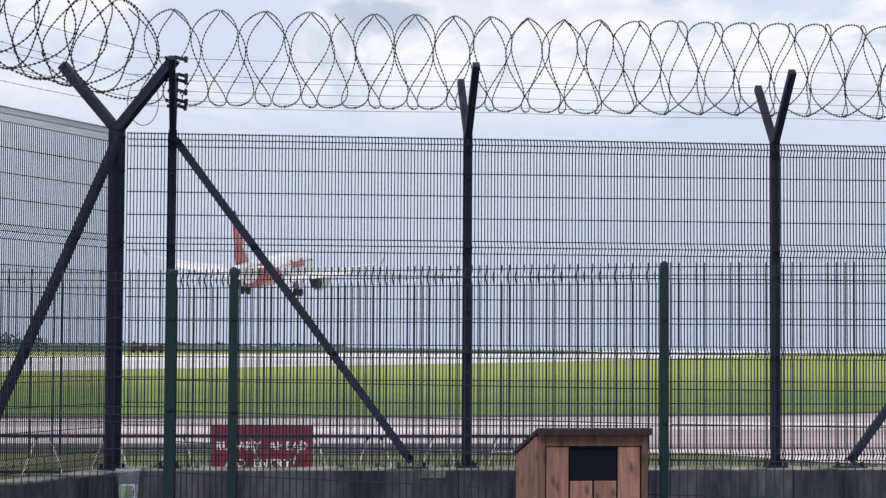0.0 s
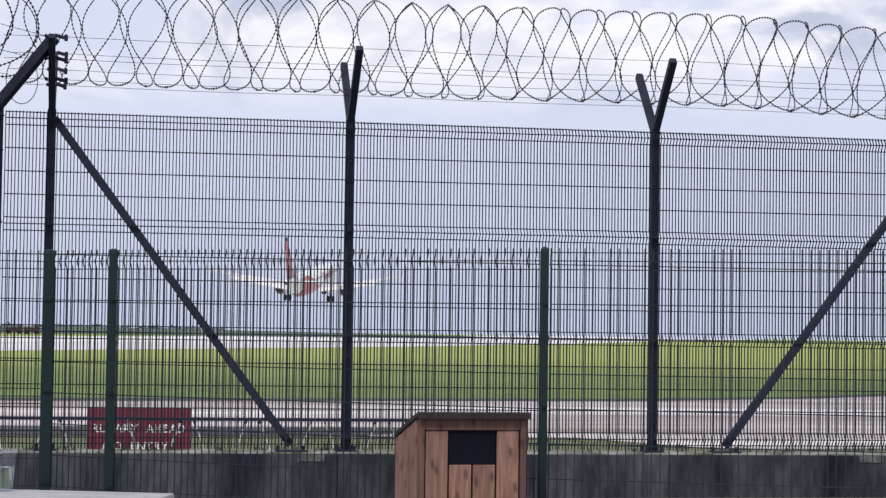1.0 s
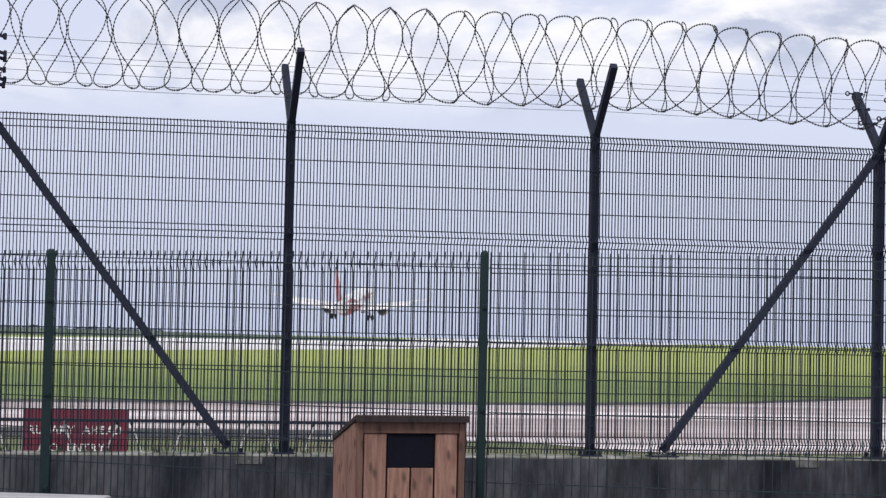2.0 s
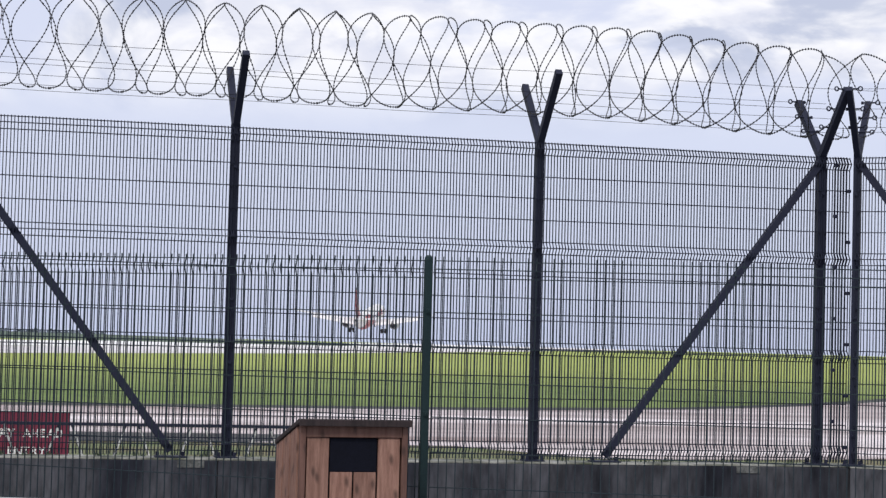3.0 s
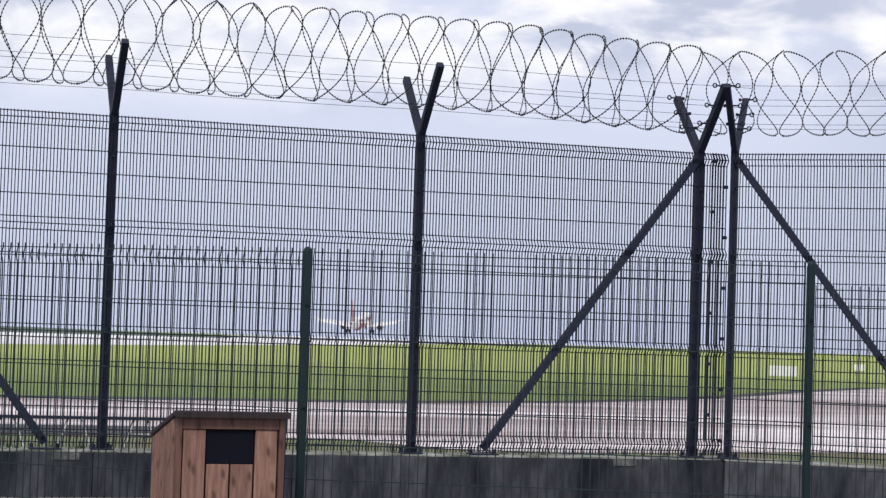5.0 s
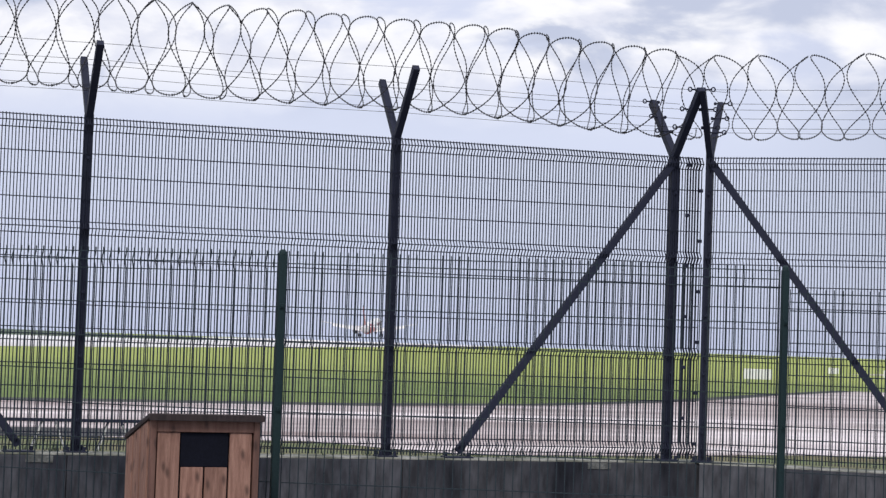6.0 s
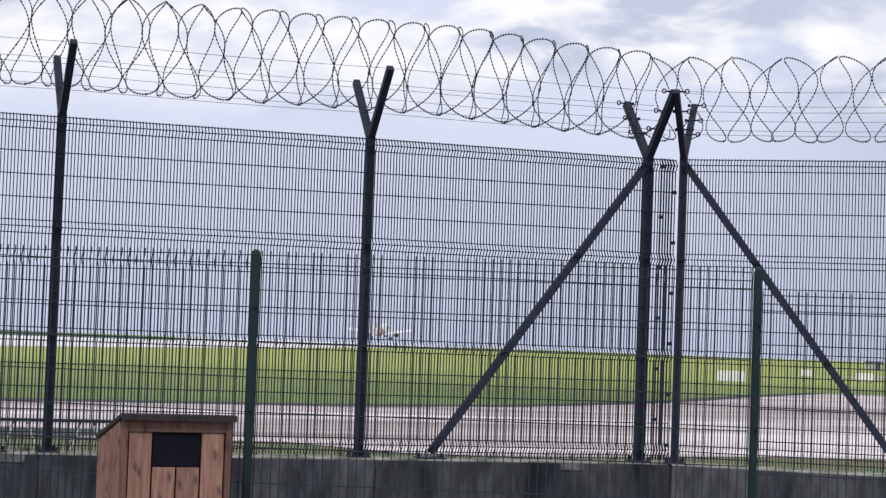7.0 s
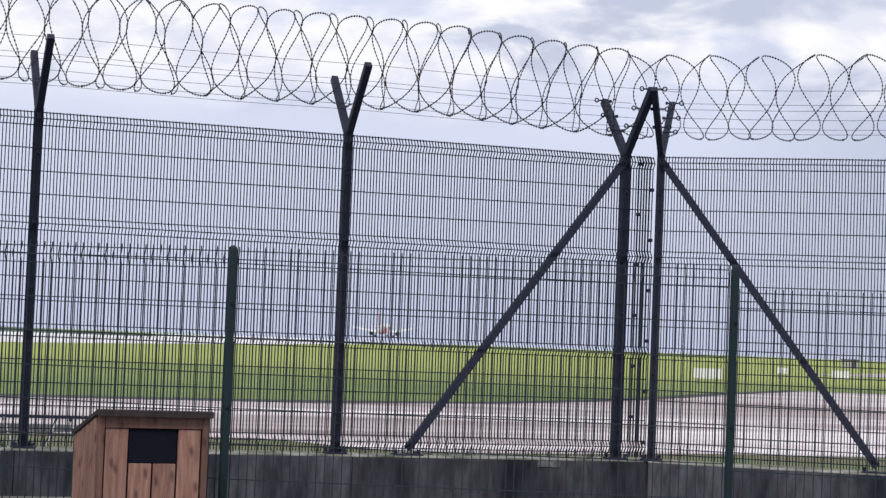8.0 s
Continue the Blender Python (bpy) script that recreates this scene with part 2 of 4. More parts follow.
def thing(name, m, label, category, group="", kind=""):
    ob = new(name)
    ob.empty_display_size = 0.1
    ob.matrix_basis = m
    return tagged(ob, label, category, group, kind)


def box(bm, size, at, m=None, bevel=0.0):
    r = bmesh.ops.create_cube(bm, size=1.0, matrix=Matrix.Translation(at) @ (m or Matrix()) @ Matrix.Diagonal((*size, 1)))
    if bevel:
        edges = list({e for v in r["verts"] for e in v.link_edges})
        bmesh.ops.bevel(bm, geom=edges, offset=bevel, segments=2, affect="EDGES", profile=0.6)
    return bm


def boxed(size, at, m=None, bevel=0.0):
    return box(bmesh.new(), size, at, m, bevel)


def beam(bm, a, b, w, d, up=(0, 0, 1), bevel=0.0):
    """A square bar from a to b, w wide and d deep."""
    a, b = Vector(a), Vector(b)
    z = (b - a).normalized()
    x = Vector(up).cross(z)
    x = x.normalized() if x.length > 1e-4 else Vector((1, 0, 0))
    y = z.cross(x)
    m = Matrix((x, y, z)).transposed().to_4x4()
    return box(bm, (w, d, (b - a).length), (a + b) / 2, m, bevel)


def cyl(bm, r0, r1, a, b, n=16, caps=True):
    a, b = Vector(a), Vector(b)
    q = (b - a).to_track_quat("Z", "Y").to_matrix().to_4x4()
    bmesh.ops.create_cone(bm, cap_ends=caps, segments=n, radius1=r0, radius2=r1, depth=(b - a).length, matrix=Matrix.Translation((a + b) / 2) @ q)
    return bm


def tubes(lines, r, n=4):
    """Vertices and faces of thin round wires along polylines."""
    verts, faces = [], []
    for line in lines:
        p = np.array(line, float)
        t = np.gradient(p, axis=0)
        t /= np.linalg.norm(t, axis=1)[:, None]
        ref = np.array((0.0, 1.0, 0.0)) if abs(t[0][1]) < 0.9 else np.array((1.0, 0.0, 0.0))
        base = len(verts)
        for k in range(len(p)):
            a = np.cross(t[k], ref)
            if np.linalg.norm(a) < 0.2:
                a = np.cross(t[k], (0.3, 0.2, 0.93))
            a /= np.linalg.norm(a)
            b = np.cross(t[k], a)
            for j in range(n):
                c = 2 * math.pi * (j + 0.5) / n
                verts.append(tuple(p[k] + r * (math.cos(c) * a + math.sin(c) * b)))
        for k in range(len(p) - 1):
            for j in range(n):
                q, s = base + k * n, base + (k + 1) * n
                faces.append((q + j, q + (j + 1) % n, s + (j + 1) % n, s + j))
    return verts, faces


def fold(z, folds, depth):
    """How far a folded mesh panel stands out at the height z."""
    return max([depth * max(0.0, 1 - abs(z - f) / 0.05) for f in folds] + [0.0])


def mesh_panel(name, width, z0, z1, folds, pitch, r, depth, gap=0.18, spike=0.03, cross=1.0):
    """Welded wire mesh in the x-z plane from x = 0 to width, with V-folds towards -y; every crossing wire is welded on."""
    rows = []
    for f in folds:
        rows += [f - 0.05, f, f + 0.05]
    edges = sorted([z0 + spike] + [z for f in folds for z in (f - 0.05, f + 0.05)] + [z1 - spike])
    for a, b in zip(edges[:-1], edges[1:]):
        count = int(round((b - a) / gap))
        if b - a > 0.12:
            rows += [a + (b - a) * k / max(count, 1) for k in range(max(count, 1) + 1)]
    rows = sorted({round(z, 3) for z in rows if z0 < z < z1})
    bends = sorted({z0, z1, *[round(z, 3) for f in folds for z in (f - 0.05, f, f + 0.05) if z0 < z < z1]})
    count = int(width / pitch)
    xs = [(width - count * pitch) / 2 + k * pitch + random.uniform(-0.0012, 0.0012) for k in range(count + 1)]
    lines, stations = [], []
    for k, x in enumerate(xs):
        zs = sorted({z0, z1, *rows}) if k in (0, count) else bends
        stations.append(zs)
        lines.append([(x, -fold(z, folds, depth), z) for z in zs])
    verts, faces = tubes(lines, r)
    starts = [0]
    for zs in stations:
        starts.append(starts[-1] + 4 * len(zs))
    off = len(verts)
    v2, f2 = tubes([[(x, -fold(z, folds, depth) - r * 1.5, z) for x in xs] for z in rows], r * cross)
    faces += [tuple(i + off for i in f) for f in f2]
    # welds
    for q, z in enumerate(rows):
        for k, zs in enumerate(stations):
            if z in zs and 0 <= k < count:
                h = off + (q * len(xs) + k) * 4
                faces.append((starts[k] + 4 * zs.index(z), h, h + 1))
    return mesh_from(name, verts + v2, faces, WIRE)


# ---- ground, wall, airfield ----
FIELD = -1.15
KA, KB, B1, B2, B3, B4 = (-0.844, 15.0), (-0.421, 15.18), (1.917, 15.18), (4.437, 15.18), (6.947, 15.18), (7.23, 15.06)
LEFT_DIR, RIGHT_DIR = (-0.470, -0.883), (0.82, -0.572)
L_END = (KA[0] + 10 * LEFT_DIR[0], KA[1] + 10 * LEFT_DIR[1])
R_END = (B4[0] + 10 * RIGHT_DIR[0], B4[1] + 10 * RIGHT_DIR[1])
WALL_TOP = EYE + (-0.990)
Y_TOP = EYE + 1.657
edge_line = [(-4900, L_END[1]), L_END, KA, KB, B3, B4, R_END, (4900, R_END[1])]
bm = bmesh.new()
low = [bm.verts.new((*p, FIELD)) for p in edge_line]
high = [bm.verts.new((*p, 0.0)) for p in edge_line]
out = [bm.verts.new((p[0], 26.0, FIELD)) for p in edge_line]
home = [bm.verts.new((p[0], -30.0, 0.0)) for p in edge_line]
for i in range(len(low) - 1):
    bm.faces.new((low[i], low[i + 1], out[i + 1], out[i]))
    bm.faces.new((home[i], home[i + 1], high[i + 1], high[i]))
    bm.faces.new((low[i], high[i], high[i + 1], low[i + 1]))
for y0, y1, z in ((26.0, 4900.0, FIELD), (-4900.0, -30.0, 0.0)):
    bm.faces.new([bm.verts.new((x, y, z)) for x, y in ((-4900, y0), (4900, y0), (4900, y1), (-4900, y1))])
RUN_AZ = radians(25.0)
along, across = Vector((math.sin(RUN_AZ), math.cos(RUN_AZ))), Vector((-math.cos(RUN_AZ), math.sin(RUN_AZ)))


SWELL_AT, SWELL = (100.0, 290.0, 420.0, 900.0, 2500.0), (0.0, -0.6, -0.7, -0.7, -30.0)


def swell(x, y):
    """The airfield dips a little towards the runway and falls away beyond its crest."""
    return float(np.interp(along.x * x + along.y * y, SWELL_AT, SWELL))


def raise_land(bm):
    for s in SWELL_AT:
        bmesh.ops.bisect_plane(bm, geom=bm.verts[:] + bm.edges[:] + bm.faces[:], plane_co=(*(along * s), 0), plane_no=(*along, 0))
    for v in bm.verts:
        if v.co.y > 20:
            v.co.z += swell(v.co.x, v.co.y)


raise_land(bm)
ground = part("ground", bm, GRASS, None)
ground.data.materials.append(PAVING)
for poly in ground.data.polygons:
    if abs(poly.normal.z) > 0.9 and abs(poly.center.z) < 0.01 and poly.center.y < 20:
        poly.material_index = 1
    if poly.normal.z < -0.5:
        poly.flip()
tagged(ground, "mown green airfield grass with paving before the wall", "ground", kind="structure")


def flat(name, points, z, mat, label, category):
    bm = bmesh.new()
    bm.faces.new([bm.verts.new((x, y, z)) for x, y in points])
    bmesh.ops.triangulate(bm, faces=bm.faces)
    raise_land(bm)
    ob = part(name, bm, mat)
    if ob.data.polygons[0].normal.z < 0:
        ob.data.flip_normals()
    return tagged(ob, label, category, kind="structure")


taxi_far = [(-60, 63), (-2, 62), (18, 65), (27, 69.5), (34, 75.5), (42, 84), (50, 94), (63, 109), (69, 107.5), (150, 125)]
taxi_near = [(-60, 46), (-2, 44.4), (10.8, 43), (13, 39), (17, 39.4), (21.5, 40.5), (40, 40.0), (75, 39.5), (140, 39), (240, 90)]
bm = bmesh.new()
lanes = [[bm.verts.new((n[0] + (f[0] - n[0]) * u, n[1] + (f[1] - n[1]) * u, FIELD + 0.02)) for u in (0.0, 0.33, 0.66, 1.0)] for n, f in zip(taxi_near, taxi_far)]
for p, q in zip(lanes[:-1], lanes[1:]):
    for k in range(3):
        bm.faces.new((p[k], q[k], q[k + 1], p[k + 1]))
raise_land(bm)
taxi = part("taxiway", bm, APRON)
if taxi.data.polygons[0].normal.z < 0:
    taxi.data.flip_normals()
tagged(taxi, "pale pinkish concrete taxiway with a dark far edge", "taxiway", kind="structure")
bm = bmesh.new()
edge = []
for k, (x, y) in enumerate(taxi_far):
    (xa, ya), (xb, yb) = taxi_far[max(k - 1, 0)], taxi_far[min(k + 1, len(taxi_far) - 1)]
    side = Vector((ya - yb, xb - xa)).normalized() * (2.2 if k < 3 else 1.3)
    edge.append((bm.verts.new((x, y, FIELD + 0.03)), bm.verts.new((x + side.x, y + side.y, FIELD + 0.03))))
for p, q in zip(edge[:-1], edge[1:]):
    bm.faces.new((p[0], q[0], q[1], p[1]))
raise_land(bm)
shoulder = part("taxiway_edge", bm, ASPHALT)
if shoulder.data.polygons[0].normal.z < 0:
    shoulder.data.flip_normals()
tagged(shoulder, "dark asphalt shoulder along the taxiway", "shoulder", kind="structure")


flat("verge", [(-40, 20), (70, 20), (70, 43), (-40, 46)], FIELD + 0.008, VERGE_GRASS, "rough unmown grass verge behind the wall", "verge")


def strip(name, near, far, start, end, z, mat, label, category):
    pts = [along * s + across * o for s, o in ((start, near), (end, near), (end, far), (start, far))]
    return flat(name, [tuple(p) for p in pts], z, mat, label, category)


strip("runway", 84, 130, -400, 2600, FIELD + 0.03, RUNWAY, "long bright concrete runway across the airfield", "runway")
flat("service_road", [(-60, 43.2), (5.5, 43.2), (7.5, 44.5), (9.5, 46.9), (-60, 47.2)], FIELD + 0.03, ASPHALT, "dark asphalt service road along the taxiway", "road")
flat("link_taxiway", [(125, 218), (200, 200), (440, 480), (420, 560)], FIELD + 0.03, APRON, "pale concrete link to the runway", "taxiway")
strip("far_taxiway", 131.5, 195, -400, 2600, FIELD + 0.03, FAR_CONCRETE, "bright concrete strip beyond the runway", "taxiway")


def wall_run(name, a, b, label):
    a, b = Vector((*a, 0)), Vector((*b, 0))
    d = (b - a).normalized()
    length = (b - a).length
    m = Matrix.Translation(a) @ Matrix.Rotation(math.atan2(d.y, d.x), 4, "Z")
    root = thing(name, m, label, "wall", kind="structure")
    count = max(1, round(length / 2.5))
    w = length / count
    for k in range(count):
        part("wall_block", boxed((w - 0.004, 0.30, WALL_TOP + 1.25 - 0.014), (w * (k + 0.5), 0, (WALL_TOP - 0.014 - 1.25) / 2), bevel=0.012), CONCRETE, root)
    # wall top, much paler than the faces below it
    part("capping", boxed((length, 0.295, 0.014), (length / 2, 0, WALL_TOP - 0.007), bevel=0.003), CAPPING, root, "thin pale concrete capping along the wall top")
    return root


wall_run("wall_perimeter_1", L_END, (KA[0], KA[1]), "dark stained low concrete wall under the fence")
wall_run("wall_perimeter_2", (KA[0] - 0.02, 15.18), (B4[0] + 0.02, 15.18), "dark stained low concrete wall under the fence")
wall_run("wall_perimeter_3", (B4[0] + 0.0, B4[1] - 0.0), R_END, "dark stained low concrete wall under the fence")


# mortar patches and weeds on the wall
for x in (1.63, 6.27):
    patch = part("mortar_patch", boxed((0.21, 0.010, 0.055), (x, 15.18 - 0.153, WALL_TOP - 0.045), bevel=0.004), MORTAR)
    tagged(patch, "pale mortar patch on the wall face", "mortar", kind="structure")
rnd = random.Random(12)
verts, faces = [], []
for _ in range(46):
    x0, y0 = rnd.uniform(-0.6, 6.8), 15.18 + rnd.uniform(0.02, 0.12)
    for _ in range(rnd.randint(5, 12)):
        a, h = rnd.uniform(0, 6.28), rnd.uniform(0.02, 0.085)
        x, y = x0 + rnd.gauss(0, 0.03), y0 + rnd.gauss(0, 0.01)
        q = len(verts)
        verts += [(x - 0.004, y, WALL_TOP), (x + 0.004, y, WALL_TOP), (x + 0.35 * h * math.cos(a), y + 0.35 * h * math.sin(a), WALL_TOP + h)]
        faces.append((q, q + 1, q + 2))
tagged(link("weeds", mesh_from("weeds", verts, faces, ROUGH_GRASS)), "small dry weeds growing along the wall top", "weeds", kind="stuff")


# ---- security fence ----
POST_H = Y_TOP - WALL_TOP
MESH_TOP = POST_H - 0.027
FOLDS = (0.107, 0.917, 1.745, MESH_TOP - 0.060)


def post_parts(parent, m, width=0.07, brace=0, arm=0.5):
    """A Y-topped post; arms spread along local y, the brace runs along local x to the side of its sign."""
    post = part("post", boxed((width, width, POST_H), (0, 0, POST_H / 2), bevel=0.006), BLACK, parent, "dark square steel post with a forked top", m)
    for s in (-1, 1):
        bm = bmesh.new()
        beam(bm, (0, s * 0.0, POST_H - 0.03), (0, s * arm, POST_H + arm), min(width * 0.86, 0.075), min(width * 0.8, 0.075), (1, 0, 0), 0.005)
        part("arm", bm, BLACK, post)
    bm = boxed((0.17, 0.16, 0.012), (0, 0, 0.006), bevel=0.003)
    for x in (-0.062, 0.062):
        for y in (-0.06, 0.06):
            cyl(bm, 0.014, 0.014, (x, y, 0.0), (x, y, 0.045), 6)
    part("base_plate", bm, BLACK, post)
    for z in (0.25, 0.75, 1.25, 1.75, 2.3):
        bm = boxed((width * 0.5, 0.01, 0.03), (0, -width / 2 - 0.005, z), bevel=0.003)
        cyl(bm, 0.009, 0.009, (0, -width / 2 - 0.01, z), (0, -width / 2 - 0.026, z), 6)
        part("panel_clamp", bm, BLACK, post)
    if brace:
        bm = bmesh.new()
        beam(bm, (brace * 0.02, -0.03, POST_H - 0.075), (brace * 1.90, -0.03, 0.05), 0.06, 0.06, (0, 1, 0), 0.005)
        br = part("brace", bm, BLACK, post, "diagonal dark steel bracing strut")
        bm = boxed((0.24, 0.16, 0.012), (brace * 1.90, -0.03, 0.006), bevel=0.003)
        for s in (-0.1, 0.1):
            cyl(bm, 0.016, 0.016, (brace * 1.90 + s, -0.03, 0), (brace * 1.90 + s, -0.03, 0.045), 6)
        part("foot_plate", bm, BLACK, br)
    return post


def frame_at(p, direction, z=WALL_TOP):
    return Matrix.Translation((*p, z)) @ Matrix.Rotation(math.atan2(direction[1], direction[0]), 4, "Z")


def fence_run(name, origin, direction, stations, posts, label, wire=0.0053):
    """posts: (distance, width, brace). Panels fill the bays between the stations."""
    root = thing(name, frame_at(origin, direction), label, "fence", "airport perimeter fence")
    for d, width, brace, arm_turn in posts:
        post_parts(root, Matrix.Translation((d, 0, 0)) @ Matrix.Rotation(radians(arm_turn), 4, "Z"), width, brace)
    for a, b in zip(stations[:-1], stations[1:]):
        w = b - a
        me = mesh_panel("mesh_panel", w, 0.02, MESH_TOP, FOLDS, 0.0262, wire, 0.035, 0.178, 0.022)
        link("mesh_panel", me, root, "dark welded mesh panel with V folds", Matrix.Translation((a, -0.045, 0)))
    # plain strands on the arms
    for s in (-1, 1):
        for f in (0.36, 0.64, 0.94):
            a, b = stations[0], stations[-1]
            n = max(2, int((b - a) / 0.25))
            line = [(x, s * f * 0.5, POST_H + f * 0.5 + 0.03 - 0.012 * abs(math.sin(math.pi * x / 2.5))) for x in np.linspace(a, b, n)]
            v, fc = tubes([line], 0.0022, 3)
            bv, bf = [], []
            for x in np.arange(a + 0.05, b, 0.11):
                z = POST_H + f * 0.5 + 0.03 - 0.012 * abs(math.sin(math.pi * x / 2.5))
                q = len(bv)
                bv += [(x - 0.012, s * f * 0.5, z - 0.010), (x, s * f * 0.5 - 0.004, z), (x + 0.012, s * f * 0.5, z + 0.010), (x, s * f * 0.5 + 0.004, z)]
                bf.append((q, q + 1, q + 2, q + 3))
            link("barbed_strand", mesh_from("barbed_strand", v + bv, fc + [tuple(i + len(v) for i in g) for g in bf], RAZOR), root, "thin barbed wire strand")
    return root


LABEL = "dark welded mesh security fence with forked posts on a low wall"
main_fence = fence_run("security_fence", KB, (1, 0), (-0.36, 2.338, 4.858, 7.368, 7.62), [(0, 0.065, 1, 0), (2.338, 0.07, 0, 0), (4.858, 0.07, 0, 0), (7.368, 0.075, -1, 0)], LABEL)
left_fence = fence_run("security_fence", KA, (-LEFT_DIR[0], -LEFT_DIR[1]), (-7.56, -5.04, -2.52, 0.0), [(0, 0.098, -1, 0), (-2.52, 0.07, 0, 0), (-5.04, 0.07, 0, 0)], LABEL, 0.0039)
right_fence = fence_run("security_fence", B4, RIGHT_DIR, (0.0, 2.52, 5.04, 7.56), [(0, 0.065, 1, 0), (2.52, 0.07, 0, 0), (5.04, 0.07, 0, 0)], LABEL)


# ---- razor wire ----
def razor_coil(origin, direction, start, end, period, radius, z, phase=0.0, sag=0.0, loose=1.0, spread=0.0, drift=4.0, clock=1.0):
    """Clipped concertina coil: successive turns touch at five points a turn."""
    root = thing("razor_wire_coil", frame_at(origin, direction, z), "weathered razor wire concertina coil lying in the fence forks", "razor wire", "razor wire on the fence")
    turns = (end - start) / period
    n = int(turns * 50)
    pts, out = [], []
    for k in range(n + 1):
        a = 2 * math.pi * turns * k / n
        turn = a / (2 * math.pi)
        drop = -sag * max(0.0, (turn / turns - 0.68) / 0.32)
        wob = 0.02 * loose * noise.noise((turn * 0.13, origin[0], phase))
        amp = period * 0.5 * (1 + 0.16 * loose * noise.noise((turn * 0.21, 3.0 + origin[0], phase)))
        u = turn / turns
        amp *= 1 + spread * (1 - 2 * u)
        twist = math.pi * 0.2 * (clock + min(1.0, max(0.0, (0.45 - u) * drift)))
        x = start + period * turns * (u + spread * u * (1 - u)) + amp * math.cos(2.5 * (a - twist)) + 0.05 * loose * noise.noise((turn * 0.16, 7.0, origin[0]))
        lean = 0.05 * loose * noise.noise((turn * 0.2, 11.0, origin[0]))
        r = radius * (1 + 0.03 * loose * noise.noise((turn * 0.5, 1.0, origin[1])))
        pts.append((x + lean * math.cos(a), r * math.sin(a), r * math.cos(a) + wob + drop))
        out.append((0.0, math.sin(a), math.cos(a)))
    v, f = tubes([pts], 0.0037, 4)
    link("core_wire", mesh_from("core_wire", v, f, RAZOR, True), root)
    p, radial = np.array(pts), np.array(out)
    seg = np.linalg.norm(np.diff(p, axis=0), axis=1)
    s = np.concatenate([[0], np.cumsum(seg)])
    bv, bf = [], []
    for d in np.arange(0.02, s[-1], 0.034):
        k = min(np.searchsorted(s, d), n) - 1
        t = (p[k + 1] - p[k]) / max(seg[k], 1e-6)
        c = p[k] + t * (d - s[k])
        for e in (radial[k] * 0.0095, np.cross(t, radial[k]) * 0.0062):
            q = len(bv)
            bv += [tuple(c - 0.010 * t - 0.3 * e), tuple(c - 0.004 * t + e), tuple(c + 0.006 * t + e), tuple(c + 0.010 * t - 0.3 * e), tuple(c + 0.004 * t - e), tuple(c - 0.006 * t - e)]
            bf.append((q, q + 1, q + 2, q + 3, q + 4, q + 5))
    tagged(link("barbing", mesh_from("barbing", bv, bf, RAZOR), root, "short razor barbs along the coil"), kind="stuff")
    # clips where the turns touch
    cv, cf = [], []
    for k in range(int(turns * 5)):
        a = math.pi * 0.2 + 2 * math.pi * k / 5
        i = int(round(a / (2 * math.pi * turns) * n))
        if i < n:
            c = p[i]
            q = len(cv)
            for dx, dz in ((-0.005, -0.008), (0.005, -0.008), (0.005, 0.008), (-0.005, 0.008)):
                cv.append((c[0] + dx, c[1] - 0.006, c[2] + dz))
            for dx, dz in ((-0.005, -0.008), (0.005, -0.008), (0.005, 0.008), (-0.005, 0.008)):
                cv.append((c[0] + dx, c[1] + 0.006, c[2] + dz))
            cf += [(q, q + 1, q + 2, q + 3), (q + 7, q + 6, q + 5, q + 4), (q, q + 4, q + 5, q + 1), (q + 2, q + 6, q + 7, q + 3), (q + 1, q + 5, q + 6, q + 2), (q + 3, q + 7, q + 4, q)]
    tagged(link("clipping", mesh_from("clipping", cv, cf, RAZOR), root, "small steel clips joining the turns"), kind="stuff")
    return root


COIL_Z = Y_TOP + 0.578
razor_coil(KB, (1, 0), -0.255, 1.32, 0.177, 0.375, COIL_Z, 1.0, 0.0, 0.5, -0.05, 0.0, 2.0)
razor_coil(KB, (1, 0), 1.36, 7.45, 0.150, 0.375, COIL_Z, 0.0, 0.07, 0.6, 0.02)
left_coil = razor_coil(KA, (-LEFT_DIR[0], -LEFT_DIR[1]), -7.3, 0.15, 0.215, 0.375, COIL_Z + 0.04, 2.0, 0.0, 2.0)
# the cut end of the side coil hangs in a loop by the corner post
v, f = tubes([[(-0.65 + 0.118 * math.sin(a), 15.06 + 0.03 * math.sin(a * 0.5), 3.21 + 0.185 * -math.cos(a)) for a in np.linspace(-2.5, 2.6, 34)]], 0.0041, 4)
link("loose_end", mesh_from("loose_end", v, f, RAZOR, True), left_coil, "", left_coil.matrix_basis.inverted())
razor_coil(B4, RIGHT_DIR, -0.25, 7.3, 0.205, 0.36, COIL_Z - 0.085, 5.0, 0.0, 1.6, 0.0, 0.0, 1.5)


# ---- green inner fence ----
G_TOP = 1.35 + 0.475
GK, G2, G3, G4 = (-0.356, 12.95), (0.06, 12.61), (2.54, 10.96), (5.27, 9.94)
green = thing("garden_fence", pose(0, 0, 0), "dark green welded mesh fence with round-capped posts", "fence")


